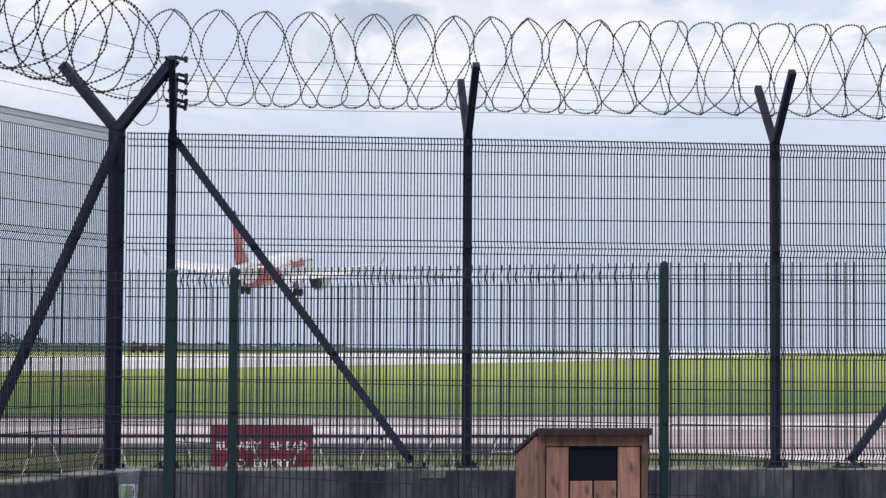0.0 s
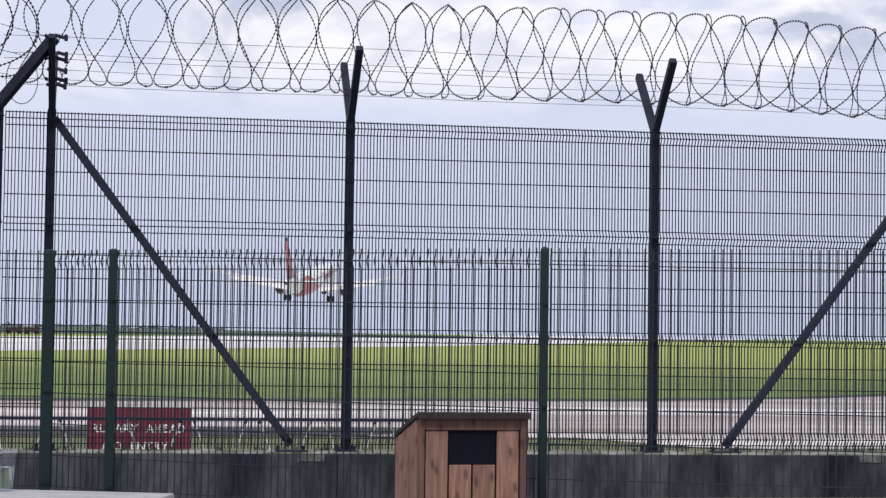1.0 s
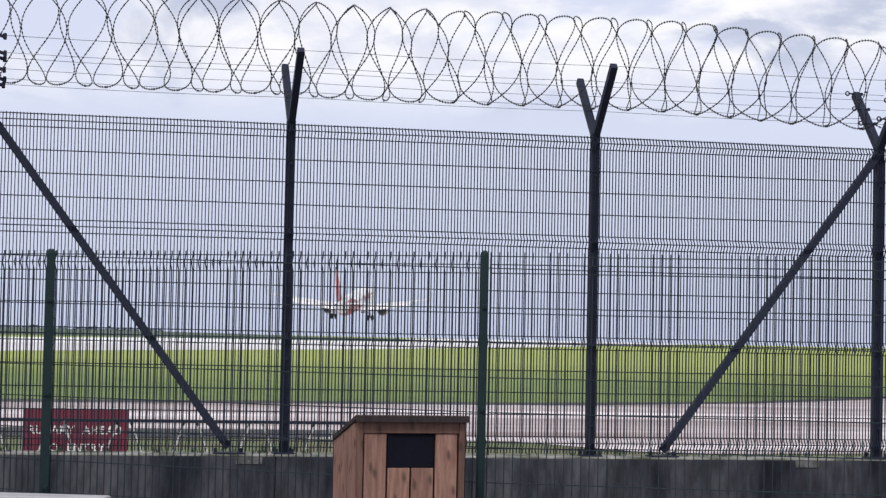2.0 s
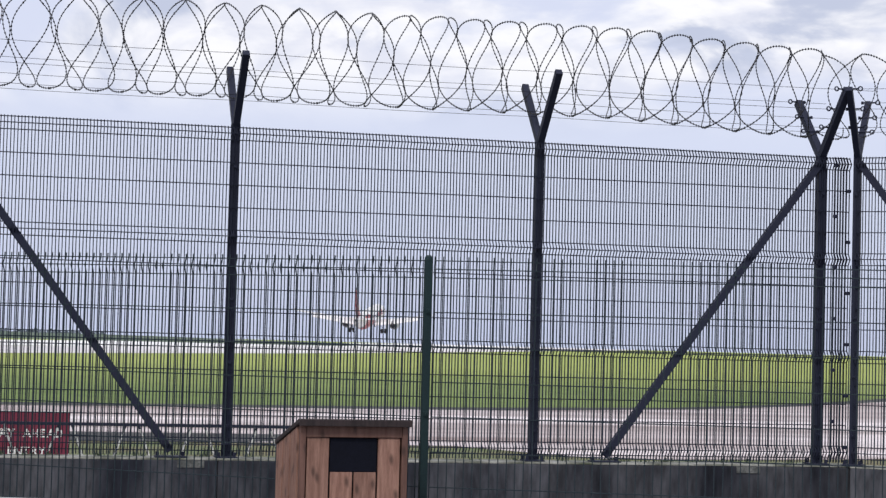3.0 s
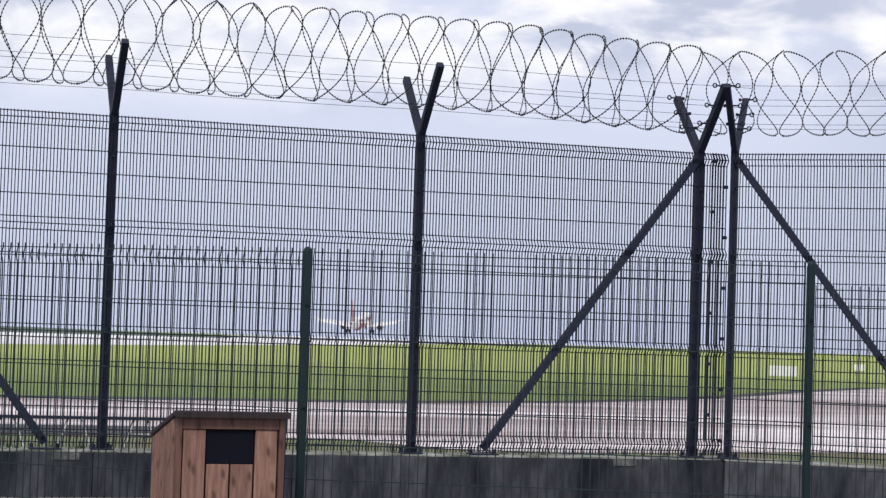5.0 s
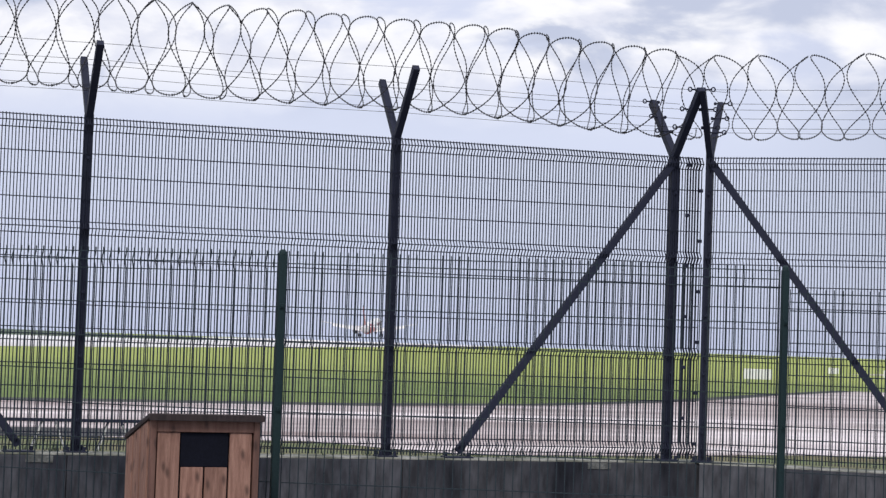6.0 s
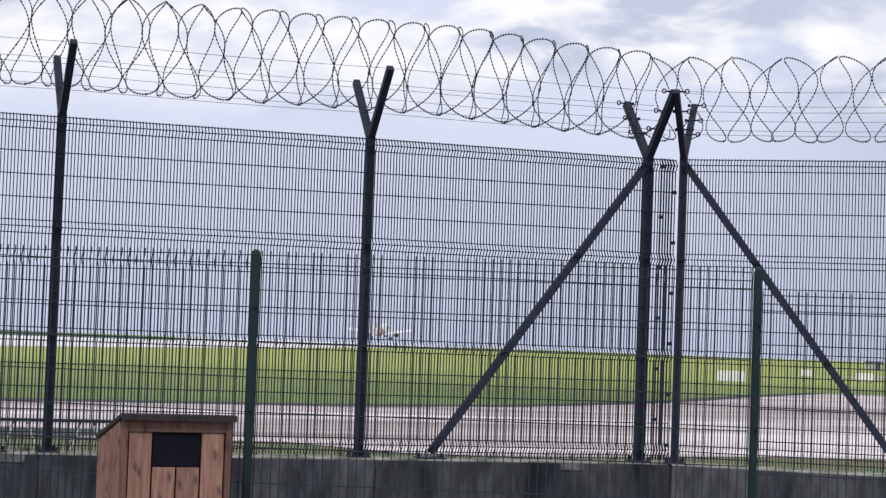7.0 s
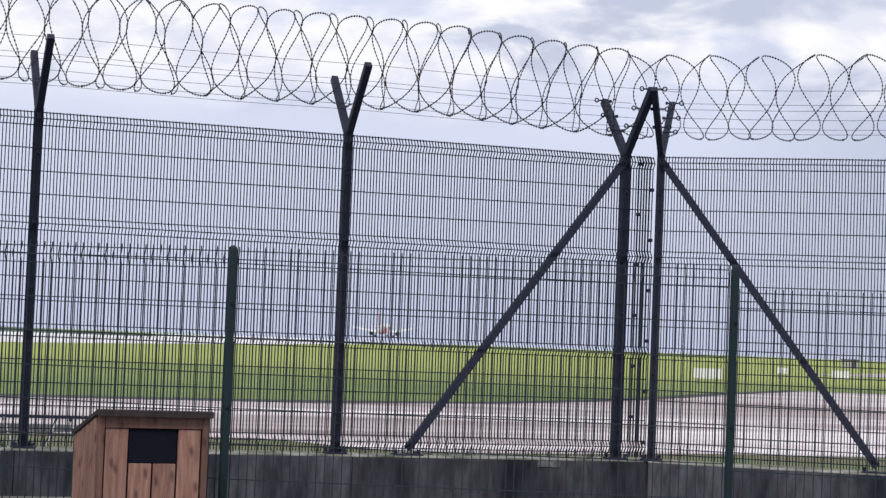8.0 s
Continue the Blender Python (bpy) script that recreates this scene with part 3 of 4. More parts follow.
def green_post(p, width, top):
    post = part("post", boxed((width, width, top), (0, 0, top / 2), bevel=0.006), GREEN, green, "dark green steel post with a rounded cap", Matrix.Translation((*p, 0)))
    bm = bmesh.new()
    cyl(bm, width * 0.56, width * 0.5, (0, 0, top - 0.004), (0, 0, top + 0.014), 20)
    cyl(bm, width * 0.5, width * 0.25, (0, 0, top + 0.014), (0, 0, top + 0.026), 20)
    part("cap", bm, GREEN, post, smooth=False)
    for z in (0.3, 0.9, 1.5):
        bm = boxed((width * 0.7, 0.01, 0.03), (0, -width / 2 - 0.005, z), bevel=0.003)
        cyl(bm, 0.008, 0.008, (0, -width / 2, z), (0, -width / 2 - 0.02, z), 6)
        part("clamp", bm, GREEN, post)


def green_panel(a, b, top, waist=()):
    d = Vector((b[0] - a[0], b[1] - a[1]))
    me = mesh_panel("mesh_panel", d.length - 0.02, 0.06, top, (0.22, *waist, top - 0.075), 0.05, 0.0042, 0.020, 0.2)
    me.materials[0] = GREENWIRE
    link("mesh_panel", me, green, "green welded mesh panel with V folds", frame_at(a, d, 0.0) @ Matrix.Translation((0.01, 0.04, 0)))


for p, w in ((GK, 0.075), (G2, 0.056), (G3, 0.046), (G4, 0.038)):
    green_post(p, w, G_TOP - 0.02)
GL = (-3.35, 13.05)
GR = (5.27 + 2.95 * 0.87, 9.94 - 2.95 * 0.5)
green_post(GL, 0.06, G_TOP - 0.02)
green_post(GR, 0.038, G_TOP - 0.14)
green_panel(GL, GK, G_TOP, (0.86,))
green_panel(GK, G2, G_TOP)
green_panel(G2, G3, G_TOP)
green_panel(G3, G4, G_TOP)
green_panel(G4, GR, G_TOP - 0.13)


# ---- wooden bin cupboard ----
def cupboard():
    w, d, h = 0.618, 0.58, 0.876
    root = thing("bin_cupboard", frame_at((2.043, 10.545), (math.cos(radians(3)), math.sin(radians(3))), 0.0), "brown timber bin cupboard with sloping roof and dark litter slot", "bin cupboard")
    FALL = 0.140
    back = h - FALL
    # left and right sides of upright boards, cut to the slope of the roof
    for x in (-w / 2 + 0.002, w / 2 - 0.002):
        for k in range(3):
            y0, y1 = d * k / 3 + 0.02, d * (k + 1) / 3 + 0.02
            bm = boxed((0.018, y1 - y0 - 0.032, h - 0.04), (x, (y0 + y1) / 2, h / 2), bevel=0.002)
            for v in bm.verts:
                if v.co.z > 0.3:
                    v.co.z -= 0.012 + FALL * v.co.y / d
            part("side_board", bm, CEDAR, root)
    part("back_panel", boxed((w - 0.04, 0.016, back - 0.06), (0, d, back / 2), bevel=0.002), CEDAR_FRAME, root)
    # black sheet behind the side boards, painting the shade in their gaps
    part("side_lining", boxed((0.006, d - 0.06, 0.62), (-w / 2 + 0.026, d / 2 + 0.02, 0.36)), DARK_VOID, root)
    part("floor_board", boxed((w - 0.06, d - 0.04, 0.02), (0, d / 2, 0.06)), CEDAR_FRAME, root)
    for x in (-w / 2 + 0.017, w / 2 - 0.017):
        part("corner_post", boxed((0.034, 0.035, h - 0.03), (x, 0.0, (h - 0.03) / 2), bevel=0.004), CEDAR_FRAME, root)
    part("header", boxed((w - 0.070, 0.03, 0.065), (0, 0.0, h - 0.0625), bevel=0.004), CEDAR_FRAME, root)
    part("sill", boxed((w - 0.070, 0.03, 0.07), (0, 0.0, 0.06), bevel=0.004), CEDAR_FRAME, root)
    # black backing paints the shade between the door boards
    door = part("door", boxed((w - 0.09, 0.012, 0.66), (0, 0.022, 0.43)), DARK_VOID, root)
    bw = (w - 0.074) / 4
    slot_top, slot_low = h - 0.098, h - 0.288
    for k in range(4):
        x = -w / 2 + 0.037 + bw * (k + 0.5)
        top = slot_top if k in (0, 3) else slot_low
        part("door_board", boxed((bw - 0.011, 0.02, top - 0.10), (x, 0.004, (top + 0.10) / 2), bevel=0.003), CEDAR, door)
    # the slot is an open hole; a black sheet paints the shade in it
    part("slot_flap", boxed((bw * 2 - 0.004, 0.008, slot_top - slot_low - 0.004), (0, 0.008, (slot_top + slot_low) / 2), bevel=0.002), DARK_VOID, door, "black sheet standing for the shaded opening of the litter slot")
    # pent roof falling to the back
    slope = math.atan2(FALL, d)
    roof = part("roof", boxed((w + 0.03, d + 0.075, 0.026), (0, d / 2 - 0.006, h - FALL / 2 - 0.012), Matrix.Rotation(-slope, 4, "X"), 0.004), ROOF_WOOD, root, "dark weathered sloping roof board")
    part("fascia", boxed((w + 0.03, 0.016, 0.036), (0, -0.047, h - 0.014), bevel=0.003), ROOF_WOOD, roof)
    return root


cupboard()


# ---- picnic table and cup ----
def table():
    m = Matrix.Translation((-0.18, 7.02, 0)) @ Matrix.Rotation(radians(-17), 4, "Z")
    root = thing("picnic_table", m, "silver-grey weathered slatted timber picnic table", "table")
    for k in range(5):
        part("top_plank", boxed((1.8, 0.135, 0.04), (-0.44, -0.07 - 0.145 * k, 0.73), bevel=0.006), GREY_WOOD, root)
    for x in (-1.1, 0.2):
        part("cross_bearer", boxed((0.09, 0.66, 0.07), (x, -0.36, 0.675), bevel=0.005), GREY_WOOD, root)
        for s in (-1, 1):
            bm = bmesh.new()
            beam(bm, (x + 0.07, -0.36 + s * 0.12, 0.70), (x + 0.07, -0.36 + s * 0.42, 0.0), 0.09, 0.045, (1, 0, 0), 0.005)
            part("leg", bm, GREY_WOOD, root)
    return root


table()


def cup():
    root = thing("plastic_cup", Matrix.Translation((-0.335, 6.98, 0.75)), "clear plastic cup half full of water on the table", "cup")
    bm = bmesh.new()
    prof = [(0.028, 0.0), (0.031, 0.004), (0.040, 0.11), (0.0435, 0.135), (0.0455, 0.139), (0.0455, 0.142), (0.042, 0.141), (0.038, 0.11), (0.029, 0.008), (0.0, 0.006)]
    rings = []
    for r, z in prof:
        rings.append([bm.verts.new((max(r, 0.0005) * math.cos(2 * math.pi * k / 32), max(r, 0.0005) * math.sin(2 * math.pi * k / 32), z)) for k in range(32)])
    for a, b in zip(rings[:-1], rings[1:]):
        for k in range(32):
            bm.faces.new((a[k], a[(k + 1) % 32], b[(k + 1) % 32], b[k]))
    bm.faces.new(rings[0][::-1])
    part("cup_wall", bm, CLEAR, root, smooth=True)
    bm = bmesh.new()
    cyl(bm, 0.0285, 0.0345, (0, 0, 0.010), (0, 0, 0.085), 32)
    part("water", bm, WATER, root, "clear water filling the lower half")
    bm = bmesh.new()
    cyl(bm, 0.0462, 0.0462, (0, 0, 0.136), (0, 0, 0.1425), 32, caps=False)
    part("rim", bm, CLEAR_RIM, root, "rolled clear rim", smooth=True)
    return root


cup()


# ---- airfield signs ----
def lettering(text, size, at, parent, mat):
    """Painted capitals, each letter a part of its own."""
    step = size * 0.70
    x = -step * (len(text) - 1) / 2
    for ch in text:
        if ch != " ":
            cu = bpy.data.curves.new("letter", "FONT")
            cu.body, cu.size, cu.align_x, cu.align_y, cu.extrude = ch, size, "CENTER", "CENTER", 0.004
            cu.offset = 0.006
            tmp = new("letter_source", cu)
            bpy.context.view_layer.update()
            me = bpy.data.meshes.new_from_object(tmp.evaluated_get(bpy.context.evaluated_depsgraph_get()))
            bpy.data.objects.remove(tmp)
            me.materials.clear()
            me.materials.append(mat)
            link("letter", me, parent, "white painted capital letter", Matrix.Translation((at[0] + x, at[1], at[2])) @ Matrix.Rotation(radians(90), 4, "X"))
        x += step


def runway_sign():
    d = 35.0
    mid = math.radians(1.15)
    root = thing("runway_sign", Matrix.Translation((d * math.sin(mid), d * math.cos(mid), FIELD)) @ Matrix.Rotation(-mid, 4, "Z"), "red warning board with white lettering standing on the grass", "sign")
    low, high, w = 0.13, 0.98, 1.83
    part("board", boxed((w, 0.04, high - low), (0, 0, (low + high) / 2), bevel=0.008), SIGN_RED, root)
    for x in (-w / 2 - 0.007, w / 2 + 0.007):
        part("side_trim", boxed((0.014, 0.05, high - low), (x, 0, (low + high) / 2), bevel=0.005), BARRIER, root)
    part("top_trim", boxed((w, 0.05, 0.03), (0, 0, high + 0.015), bevel=0.005), BARRIER, root)
    for x in (-0.6, 0.6):
        part("leg", boxed((0.05, 0.05, low + 0.4), (x, 0.045, (low + 0.4) / 2), bevel=0.004), STEEL, root)
    lettering("RUNWAY AHEAD", 0.198, (-0.02, -0.022, 0.61), root, WHITE)
    lettering("NO ENTRY", 0.198, (-0.03, -0.022, 0.29), root, WHITE)


runway_sign()


def info_board(az, d, w, h, low):
    a = radians(az)
    root = thing("marker_board", Matrix.Translation((d * math.sin(a), d * math.cos(a), FIELD + swell(d * math.sin(a), d * math.cos(a)))) @ Matrix.Rotation(-a, 4, "Z"), "blank white marker board standing in the grass", "sign", "white boards on the airfield")
    part("board", boxed((w, 0.12, h), (0, 0, low + h / 2), bevel=0.02), WHITE, root)
    for x in (-w * 0.35, w * 0.35):
        part("leg", boxed((0.08, 0.08, low + 0.1), (x, 0.0, (low + 0.1) / 2 - 0.02), bevel=0.01), STEEL, root)


info_board(27.20, 140, 2.0, 0.74, 0.40)
info_board(29.37, 190, 1.0, 0.6, 0.55)
info_board(31.05, 190, 1.7, 0.7, 0.35)


# ---- trestle barrier by the service road ----
def trestle_barrier():
    d = 31.0
    root = thing("trestle_barrier", Matrix.Translation((-6.5, d, FIELD)), "low weathered timber and steel trestle barrier in the grass", "barrier")
    n = 11
    w = 1.05
    length = n * w
    part("top_rail", boxed((length, 0.07, 0.05), (length / 2, 0, 0.985), bevel=0.008), BLACK, root)
    part("lower_rail", boxed((length, 0.05, 0.04), (length / 2, 0.01, 0.42), bevel=0.006), BLACK, root)
    for k in range(n):
        x = w * (k + 0.5)
        for s in (-1, 1):
            bm = bmesh.new()
            beam(bm, (x + s * 0.10, -0.04 * s, 0.97), (x + s * 0.45, -0.04 * s, 0.0), 0.035, 0.035, (0, 1, 0), 0.004)
            part("leg", bm, BLACK if k % 3 else STEEL, root)
            bm = bmesh.new()
            beam(bm, (x + s * 0.12, -0.06, 0.92), (x + s * 0.445, -0.06, 0.03), 0.03, 0.02, (0, 1, 0), 0.003)
            part("white_strip", bm, BARRIER, root, "white reflective strip")


trestle_barrier()


# ---- far edge of the airfield ----
def far_wood(az0, az1, d, low, high, seed):
    """An uneven belt of small leafy clumps."""
    rnd = random.Random(seed)
    verts, faces = [], []
    span = radians(az1 - az0) * d
    for k in range(int(span * 2.2)):
        a = radians(az0 + (az1 - az0) * rnd.random())
        r = d + rnd.uniform(-15, 15)
        crest = low + (high - low) * (0.5 + 0.5 * noise.noise((math.degrees(a) * 3.0, seed, 0.5)))
        base = FIELD + swell(r * math.sin(a), r * math.cos(a))
        c = Vector((r * math.sin(a), r * math.cos(a), base + crest * rnd.random() ** 0.6))
        for _ in range(6):
            o = Vector((rnd.gauss(0, 1.0), rnd.gauss(0, 1.0), rnd.gauss(0, 0.5)))
            u, v = Vector((rnd.gauss(0, 1), rnd.gauss(0, 1), rnd.gauss(0, 1))).normalized() * 0.9, Vector((rnd.gauss(0, 1), rnd.gauss(0, 1), rnd.gauss(0, 1))).normalized() * 0.9
            q = len(verts)
            verts += [tuple(c + o - u), tuple(c + o + v), tuple(c + o + u * 0.8), tuple(c + o - v * 0.9)]
            faces.append((q, q + 1, q + 2, q + 3))
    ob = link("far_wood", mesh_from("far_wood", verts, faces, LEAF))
    return tagged(ob, "distant belt of trees and hedge, haze put into its blue-grey", "trees", kind="stuff")


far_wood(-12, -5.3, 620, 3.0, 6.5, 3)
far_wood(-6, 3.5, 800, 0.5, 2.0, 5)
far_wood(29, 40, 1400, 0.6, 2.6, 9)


def far_bank():
    """A low rough-grass rise beyond the runway."""
    bm = bmesh.new()
    cols = []
    for k in range(41):
        a = radians(-16 + 29 * k / 40)
        rise = 2.2 * math.sin(math.pi * min(1, (k + 4) / 44)) * (0.85 + 0.3 * noise.noise((k * 0.35, 2.0, 0.0)))
        cols.append([bm.verts.new((r * math.sin(a), r * math.cos(a), FIELD - 0.3 + swell(r * math.sin(a), r * math.cos(a)) + h * rise)) for r, h in ((520, 0), (580, 0.75), (640, 1.0), (720, 1.0), (900, 0))])
    for a, b in zip(cols[:-1], cols[1:]):
        for k in range(4):
            bm.faces.new((a[k], a[k + 1], b[k + 1], b[k]))
    ob = part("ground_bank", bm, ROUGH_GRASS, smooth=True)
    if ob.data.polygons[0].normal.z < 0:
        ob.data.flip_normals()
    tagged(ob, "low rough grass bank beyond the runway, haze put into its green", "bank", kind="structure")


far_bank()


def fire_vehicle(az, d, length, turn):
    a = radians(az)
    x, y = d * math.sin(a), d * math.cos(a)
    root = thing("service_vehicle", Matrix.Translation((x, y, FIELD + swell(x, y))) @ Matrix.Rotation(radians(turn), 4, "Z"), "red airfield service vehicle parked on the grass", "vehicle", "parked red vehicles")
    part("body", boxed((length * 0.7, 2.0, 1.2), (-length * 0.14, 0, 1.2), bevel=0.12), VEHICLE_RED, root)
    cab = part("cab", boxed((length * 0.27, 2.1, 1.7), (length * 0.355, 0, 1.45), bevel=0.2), VEHICLE_RED, root)
    part("window", boxed((length * 0.2, 2.14, 0.6), (length * 0.37, 0, 1.8), bevel=0.05), PLANE_DARK, cab)
    part("light_bar", boxed((0.4, 1.4, 0.15), (length * 0.33, 0, 2.36), bevel=0.04), PLANE_GREY, cab)
    for px in (-0.33, 0.33):
        for py in (-0.95, 0.95):
            bm = bmesh.new()
            cyl(bm, 0.5, 0.5, (length * px, py - 0.15, 0.5), (length * px, py + 0.15, 0.5), 18)
            part("wheel", bm, RUBBER, root)


fire_vehicle(-2.5, 515, 4.2, 8)
fire_vehicle(-2.0, 515, 3.8, -5)


def far_hut(az, d, w, h):
    a = radians(az)
    x, y = d * math.sin(a), d * math.cos(a)
    root = thing("field_hut", Matrix.Translation((x, y, FIELD + swell(x, y))) @ Matrix.Rotation(-a, 4, "Z"), "small pale equipment hut on the far airfield", "hut", "far huts")
    part("walls", boxed((w, w * 0.6, h), (0, 0, h / 2), bevel=0.03), HUT, root)
    part("roof", boxed((w + 0.4, w * 0.6 + 0.4, 0.25), (0, 0, h + 0.1), bevel=0.05), HUT_ROOF, root)
    part("door", boxed((0.9, 0.06, 2.0), (w * 0.2, -w * 0.3 - 0.02, 1.0), bevel=0.02), HUT_ROOF, root)


far_hut(31.3, 420, 3.6, 1.7)


# ---- fittings on the end posts ----
def tensioner(parent, at, side, long=0.17, kind="eye"):
    """An eye bolt through the arm that strains a strand."""
    bm = bmesh.new()
    x, y, z = at
    cyl(bm, 0.007, 0.007, (x - side * 0.05, y, z), (x + side * long, y, z), 8)
    if kind == "eye":
        ring = [(x + side * (long + 0.022) + 0.017 * math.cos(a), y, z + 0.017 * math.sin(a)) for a in np.linspace(0, 2 * math.pi, 13)]
        v, f = tubes([ring], 0.006, 5)
        made = [bm.verts.new(p) for p in v]
        for q in f:
            bm.faces.new([made[i] for i in q])
    else:
        beam(bm, (x + side * 0.02, y, z + 0.008), (x + side * (long + 0.03), y, z - 0.012), 0.026, 0.026, (0, 0, 1), 0.005)
        box(bm, (0.028, 0.03, 0.05), (x + side * (long + 0.03), y, z - 0.01), bevel=0.008)
    cyl(bm, 0.014, 0.014, (x - side * 0.055, y, z), (x - side * 0.035, y, z), 6)
    part("wire_tensioner", bm, BLACK, parent, "dark wire strainer bolted to the arm")


for s in (-1, 1):
    for f in (0.36, 0.64, 0.94):
        tensioner(main_fence, (0.0, s * f * 0.5, POST_H + f * 0.5 + 0.03), 1, 0.075 if s < 0 else 0.06, "clamp")
        tensioner(main_fence, (7.368, s * f * 0.5, POST_H + f * 0.5 + 0.03), -1, 0.065)
        tensioner(right_fence, (0.0, s * f * 0.5, POST_H + f * 0.5 + 0.03), 1, 0.065)

# cut panel ends lapped and clipped in the narrow gap between the end posts
lap = mesh_panel("lapped_panel", 0.13, 0.02, MESH_TOP, FOLDS, 0.0262, 0.0036, 0.03, 0.178, 0.022)
link("lapped_panel", lap, main_fence, "lapped strip of dark mesh in the corner gap", Matrix.Translation((7.368 + 0.08, -0.075, 0)))
for k, z in enumerate(np.linspace(0.15, POST_H - 0.1, 12)):
    part("lap_clip", boxed((0.035, 0.03, 0.03), (7.368 + (0.10 if k % 2 else 0.22), -0.085, z), bevel=0.006), BLACK, main_fence)


# ---- aircraft ----
def loft(rings, closed=True):
    bm = bmesh.new()
    made = [[bm.verts.new(p) for p in r] for r in rings]
    n = len(made[0])
    for a, b in zip(made[:-1], made[1:]):
        for k in range(n):
            bm.faces.new((a[k], a[(k + 1) % n], b[(k + 1) % n], b[k]))
    if closed:
        bm.faces.new(made[0][::-1])
        bm.faces.new(made[-1])
    return bm


def wing_loft(sections):
    """sections: leading edge point, chord, thickness, axis along which thickness lies."""
    rings = []
    for (x, y, z), chord, thick, axis in sections:
        ring = []
        for k in range(12):
            c = 2 * math.pi * k / 12
            u = 0.5 - 0.5 * math.cos(c)
            t = thick * math.sin(c) * (1 - u) ** 0.5 * 1.1 * 0.5
            ring.append((x + (t if axis == "x" else 0), y - chord * u, z + (t if axis == "z" else 0)))
        rings.append(ring)
    return loft(rings)


def airliner():
    """Nose towards +y, wheels at z = 0, the main gear at the origin."""
    root = thing("airliner", pose(0, 0, 0), "white twin-engine airliner with a red tail, wheels down for landing", "aircraft")
    # fuselage, from the tail to the nose: y, radius, centre height
    prof = [(-17.6, 0.25, 4.9), (-16.5, 0.62, 4.75), (-14, 1.15, 4.4), (-11, 1.62, 3.98), (-8, 1.92, 3.66), (-5, 1.975, 3.6), (4, 1.975, 3.6), (11, 1.975, 3.6), (14.5, 1.93, 3.55), (16.8, 1.68, 3.4), (18.4, 1.25, 3.2), (19.5, 0.72, 3.02), (20.0, 0.2, 2.92)]

    def rings(seg):
        return [[(r * math.cos(2 * math.pi * k / 24), y, z + r * math.sin(2 * math.pi * k / 24)) for k in range(24)] for y, r, z in seg]

    body = part("fuselage", loft(rings(prof[4:])), PLANE_WHITE, root, smooth=True)
    part("rear_fuselage", loft(rings(prof[:5])), PLANE_WHITE, root, smooth=True)
    # red sweep on the flanks ahead of the tail
    for s in (-1, 1):
        bm = bmesh.new()
        cols = []
        for y in np.linspace(-11.5, 8, 30):
            top = 1.0 - 0.24 * (y + 7) if y > -7 else 1.0 - 0.06 * (-7 - y)
            bot = -1.55
            r = np.interp(y, [p[0] for p in prof], [p[1] for p in prof]) + 0.07
            zc = np.interp(y, [p[0] for p in prof], [p[2] for p in prof])
            cols.append([bm.verts.new((s * r * math.cos(a), y, zc + r * math.sin(a))) for a in np.linspace(bot, max(top, bot + 0.05), 7)])
        for a, b in zip(cols[:-1], cols[1:]):
            for k in range(6):
                bm.faces.new((a[k], a[k + 1], b[k + 1], b[k]))
        part("livery_sweep", bm, PLANE_RED, body, "red sweep on the flank", smooth=True)
        for y0, y1, low, high in ((3.2, 4.6, 0.02, 0.62), (5.0, 6.2, 0.02, 0.45), (6.6, 7.8, 0.02, 0.45), (8.2, 9.8, 0.02, 0.62)):
            bm = bmesh.new()
            cols = [[bm.verts.new((s * 2.02 * math.cos(a), y, 3.6 + 2.02 * math.sin(a))) for a in np.linspace(low, high, 4)] for y in (y0, y1)]
            for k in range(3):
                bm.faces.new((cols[0][k], cols[0][k + 1], cols[1][k + 1], cols[1][k]))
            part("livery_bar", bm, PLANE_RED, body, "plain red bar on the white flank", smooth=True)
        for k in range(26):
            y = -9.0 + k * 0.95
            r = np.interp(y, [p[0] for p in prof], [p[1] for p in prof])
            zc = np.interp(y, [p[0] for p in prof], [p[2] for p in prof])
            part("cabin_window", boxed((0.05, 0.26, 0.36), (s * math.sqrt(r * r - 0.36) , y, zc + 0.6), bevel=0.02), PLANE_DARK, body)
    part("cockpit_glass", boxed((1.9, 0.7, 0.5), (0, 17.5, 4.35), Matrix.Rotation(radians(-38), 4, "X"), 0.1), PLANE_DARK, body)
    part("tail_cone", loft([[(r * math.cos(2 * math.pi * k / 16), y, z + r * math.sin(2 * math.pi * k / 16)) for k in range(16)] for y, r, z in ((-18.2, 0.16, 4.97), (-17.55, 0.27, 4.9))]), PLANE_DARK, root)
    for s in (-1, 1):
        wing = part("wing", wing_loft([((s * 1.2, 5.0, 2.65), 7.2, 0.95, "z"), ((s * 6.2, 2.2, 3.3), 4.1, 0.55, "z"), ((s * 16.6, -3.6, 5.3), 1.6, 0.28, "z")]), PLANE_WHITE, root, "long swept white wing", smooth=True)
        part("winglet", wing_loft([((s * 16.6, -3.6, 5.3), 1.6, 0.16, "x"), ((s * 17.0, -4.1, 5.75), 1.2, 0.1, "x"), ((s * 17.3, -4.7, 6.8), 0.6, 0.06, "x")]), PLANE_GREY, wing)
        bm = bmesh.new()
        for x0, x1 in ((2.2, 6.0), (6.3, 12.6)):
            pts = []
            for x in (x0, x1):
                y = np.interp(x, (1.2, 6.2, 16.6), (-2.2, -1.9, -5.2))
                z = np.interp(x, (1.2, 6.2, 16.6), (2.65, 3.3, 5.3))
                pts.append(Vector((s * x, y, z)))
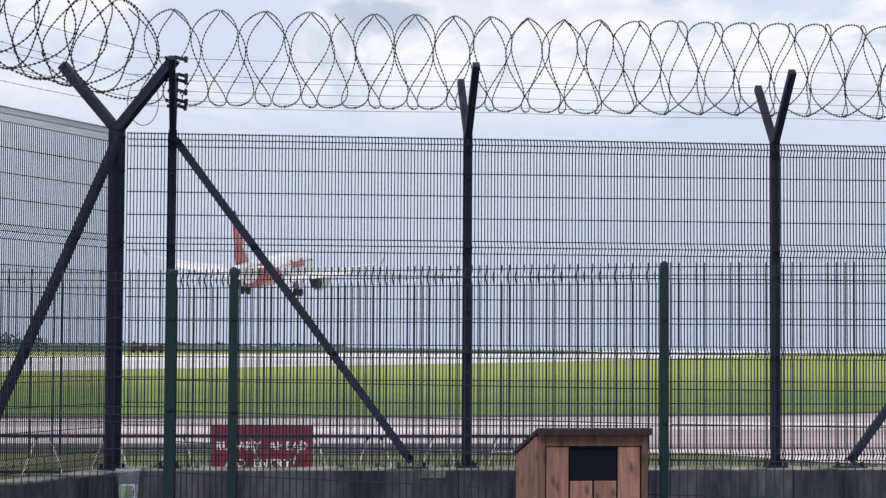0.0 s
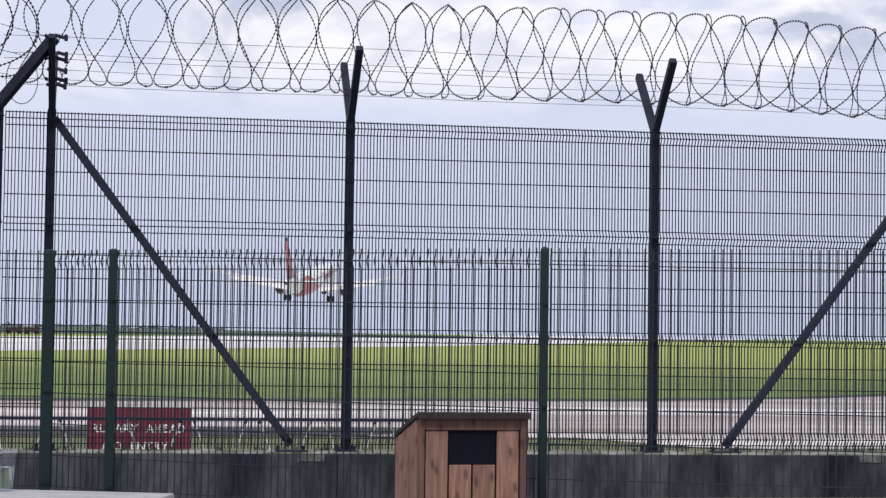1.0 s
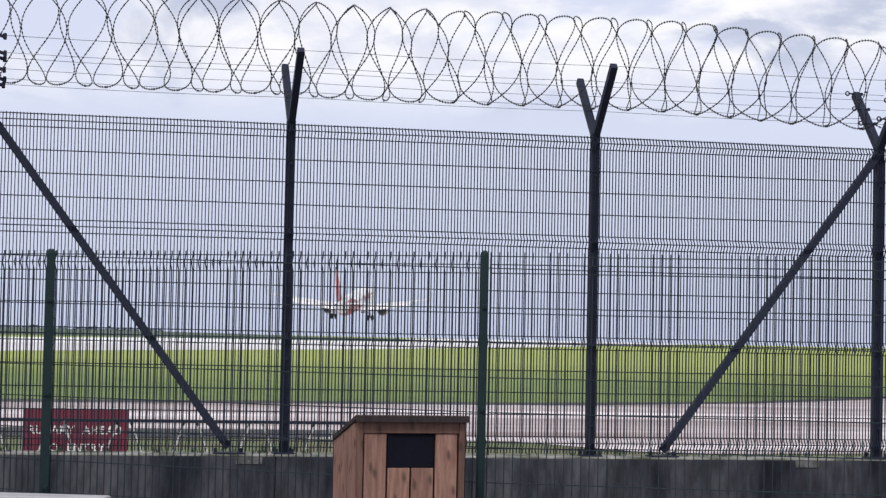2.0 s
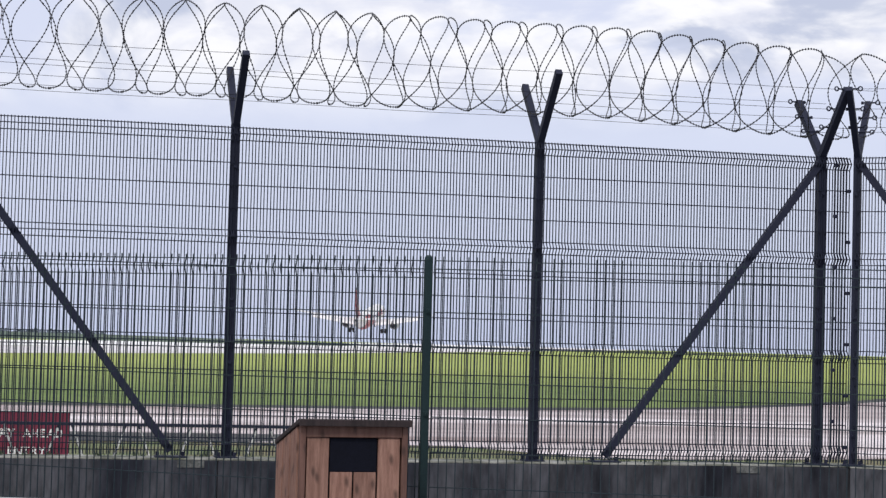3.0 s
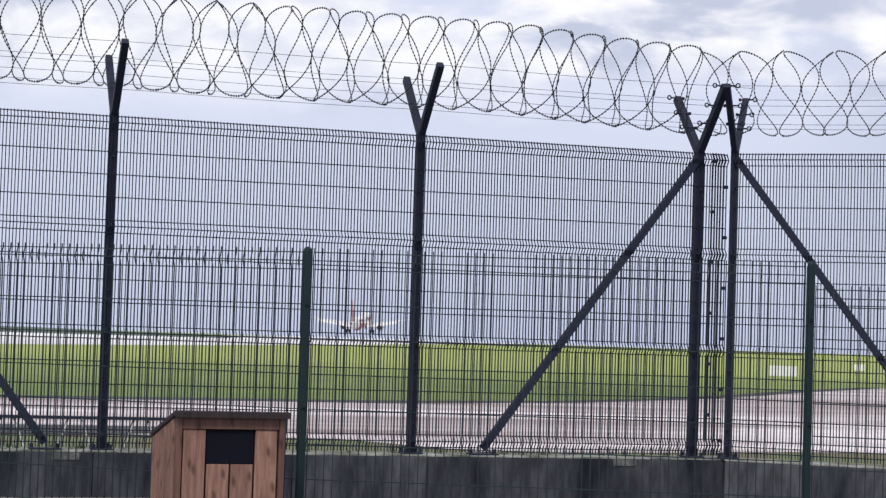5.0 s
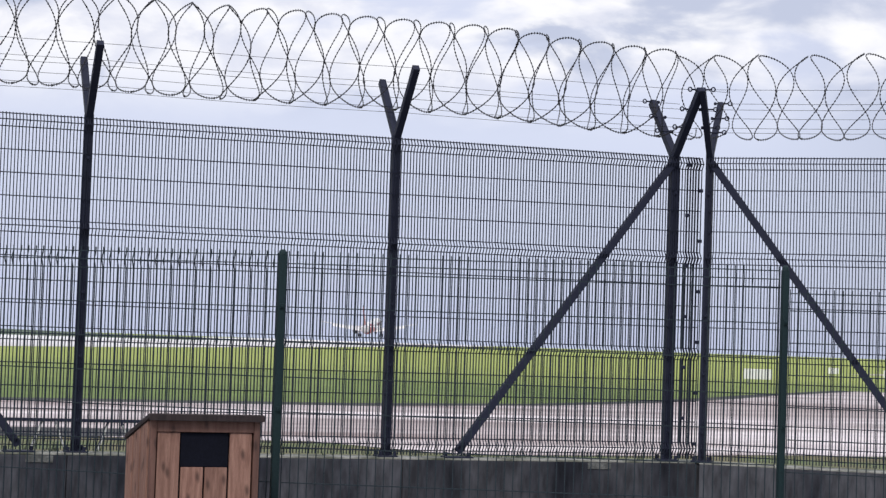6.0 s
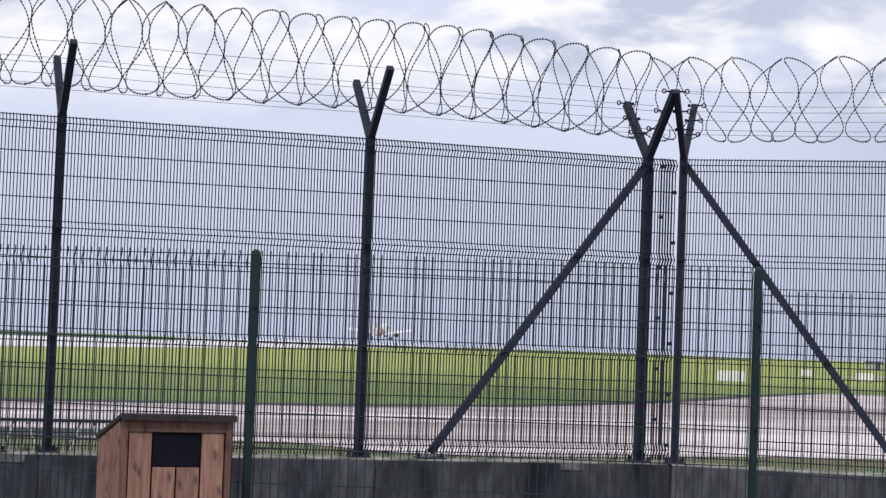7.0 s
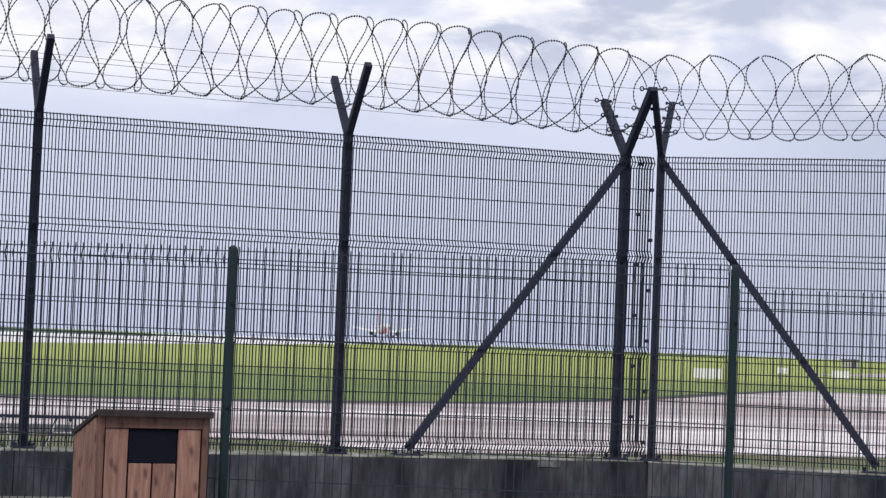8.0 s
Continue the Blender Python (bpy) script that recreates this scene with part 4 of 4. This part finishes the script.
            for w0, w1, drop in ((0.0, 1.1, 0.55),):
                q = [(pts[0].x, pts[0].y, pts[0].z - 0.02), (pts[1].x, pts[1].y, pts[1].z - 0.02), (pts[1].x, pts[1].y - w1, pts[1].z - drop), (pts[0].x, pts[0].y - w1, pts[0].z - drop)]
                vs = [bm.verts.new(p) for p in q] + [bm.verts.new((p[0], p[1], p[2] - 0.09)) for p in q]
                for f in ((0, 1, 2, 3), (7, 6, 5, 4), (0, 4, 5, 1), (1, 5, 6, 2), (2, 6, 7, 3), (3, 7, 4, 0)):
                    bm.faces.new([vs[i] for i in f])
        part("flap", bm, PLANE_WHITE, wing, "white lowered landing flaps")
        part("tailplane", wing_loft([((s * 0.5, -12.6, 4.85), 3.6, 0.4, "z"), ((s * 6.2, -15.9, 5.35), 1.3, 0.14, "z")]), PLANE_WHITE, root, smooth=True)
        # engine
        ex, ey, ez = s * 5.75, 4.2, 1.75
        er = [(2.1, 1.0), (1.9, 1.12), (0.8, 1.2), (-0.6, 1.15), (-1.6, 0.92)]
        engine = part("engine", loft([[(ex + r * math.cos(2 * math.pi * k / 24), ey + y, ez + r * math.sin(2 * math.pi * k / 24)) for k in range(24)] for y, r in er]), PLANE_GREY, root, "grey engine nacelle with a dark nozzle", smooth=True)
        bm = bmesh.new()
        cyl(bm, 0.86, 0.5, (ex, ey - 1.55, ez), (ex, ey - 2.6, ez), 24)
        part("nozzle", bm, PLANE_DARK, engine)
        bm = bmesh.new()
        cyl(bm, 0.95, 0.95, (ex, ey + 2.0, ez), (ex, ey + 2.12, ez), 24)
        part("inlet", bm, PLANE_DARK, engine)
        part("pylon", boxed((0.35, 3.2, 0.9), (s * 5.75, 2.8, 2.85), bevel=0.1), PLANE_GREY, engine)
        # main gear
        bm = bmesh.new()
        cyl(bm, 0.13, 0.13, (s * 3.8, 0, 0.55), (s * 3.6, 0, 2.9), 12)
        cyl(bm, 0.09, 0.09, (s * 3.3, 0, 0.58), (s * 4.3, 0, 0.58), 12)
        beam(bm, (s * 3.75, 0.0, 1.2), (s * 2.4, 0.0, 2.6), 0.12, 0.12)
        gear = part("main_gear", bm, STEEL, root)
        for x in (3.38, 4.22):
            bm = bmesh.new()
            cyl(bm, 0.50, 0.58, (s * x - 0.21, 0, 0.58), (s * x - 0.1, 0, 0.58), 24)
            cyl(bm, 0.58, 0.58, (s * x - 0.1, 0, 0.58), (s * x + 0.1, 0, 0.58), 24)
            cyl(bm, 0.58, 0.50, (s * x + 0.1, 0, 0.58), (s * x + 0.21, 0, 0.58), 24)
            part("tyre", bm, RUBBER, gear)
        part("gear_door", boxed((0.06, 1.3, 1.4), (s * 4.35, 0, 1.9), bevel=0.02), PLANE_WHITE, gear)
    bm = bmesh.new()
    cyl(bm, 0.1, 0.1, (0, 12.6, 0.4), (0, 12.6, 2.2), 12)
    nose = part("nose_gear", bm, STEEL, root)
    for x in (-0.25, 0.25):
        bm = bmesh.new()
        cyl(bm, 0.38, 0.38, (x - 0.1, 12.6, 0.4), (x + 0.1, 12.6, 0.4), 20)
        part("tyre", bm, RUBBER, nose)
    fin = part("tail_fin", wing_loft([((0, -10.6, 5.2), 6.4, 0.6, "x"), ((0, -12.4, 6.8), 5.2, 0.5, "x"), ((0, -16.9, 11.9), 2.0, 0.22, "x")]), PLANE_RED, root, "red swept tail fin", smooth=True)
    part("fin_cap", wing_loft([((0, -16.9, 11.9), 2.0, 0.22, "x"), ((0, -17.4, 12.5), 1.6, 0.16, "x")]), PLANE_DARK, fin, "dark tip of the fin")
    part("fin_mark", boxed((0.62, 1.6, 1.1), (0, -14.0, 7.6), Matrix.Rotation(radians(-40), 4, "X"), 0.1), PLANE_WHITE, fin, "white mark on the fin")
    return root


plane = airliner()
TRACK = 108.0


def motions():
    """The landing: seconds, metres along the runway, height of the wheels, nose-up angle, heading (it crabs into the wind, then straightens)."""
    rows = []
    for t, run, height, nose, heading, bank in (
        (0.0, 247.0, 8.9, 6.0, 17.5, 2.0), (0.5, 281.0, 8.0, 6.5, 17.8, 1.8), (1.0, 315.0, 6.65, 7.0, 18.3, 1.6), (1.5, 348.0, 5.5, 7.0, 19.0, 1.4), (2.0, 381.0, 4.6, 7.0, 19.6, 1.2), (2.5, 413.0, 3.85, 7.0, 20.0, 1.0),
        (3.0, 444.0, 3.2, 7.0, 20.5, 0.8), (3.5, 477.0, 2.75, 7.0, 21.5, 0.6), (4.0, 514.0, 2.4, 7.0, 22.0, 0.4), (4.5, 555.0, 2.15, 7.0, 22.5, 0.2), (5.0, 592.0, 2.0, 6.5, 23.0, 0.0), (5.5, 629.0, 1.9, 6.0, 23.5, 0.0),
        (6.0, 660.0, 1.82, 5.5, 24.0, 0.0), (6.5, 709.0, 1.74, 5.0, 24.5, 0.0), (7.0, 749.0, 1.65, 4.0, 25.0, 0.0), (7.5, 788.0, 1.5, 3.0, 25.0, 0.0), (8.0, 826.0, 1.32, 2.0, 25.0, 0.0),
    ):
        p = along * run + across * TRACK
        rows.append((t, pose(p.x, p.y, FIELD + height + 0.03, nose, bank, -heading)))
    walk(plane, rows)


motions()
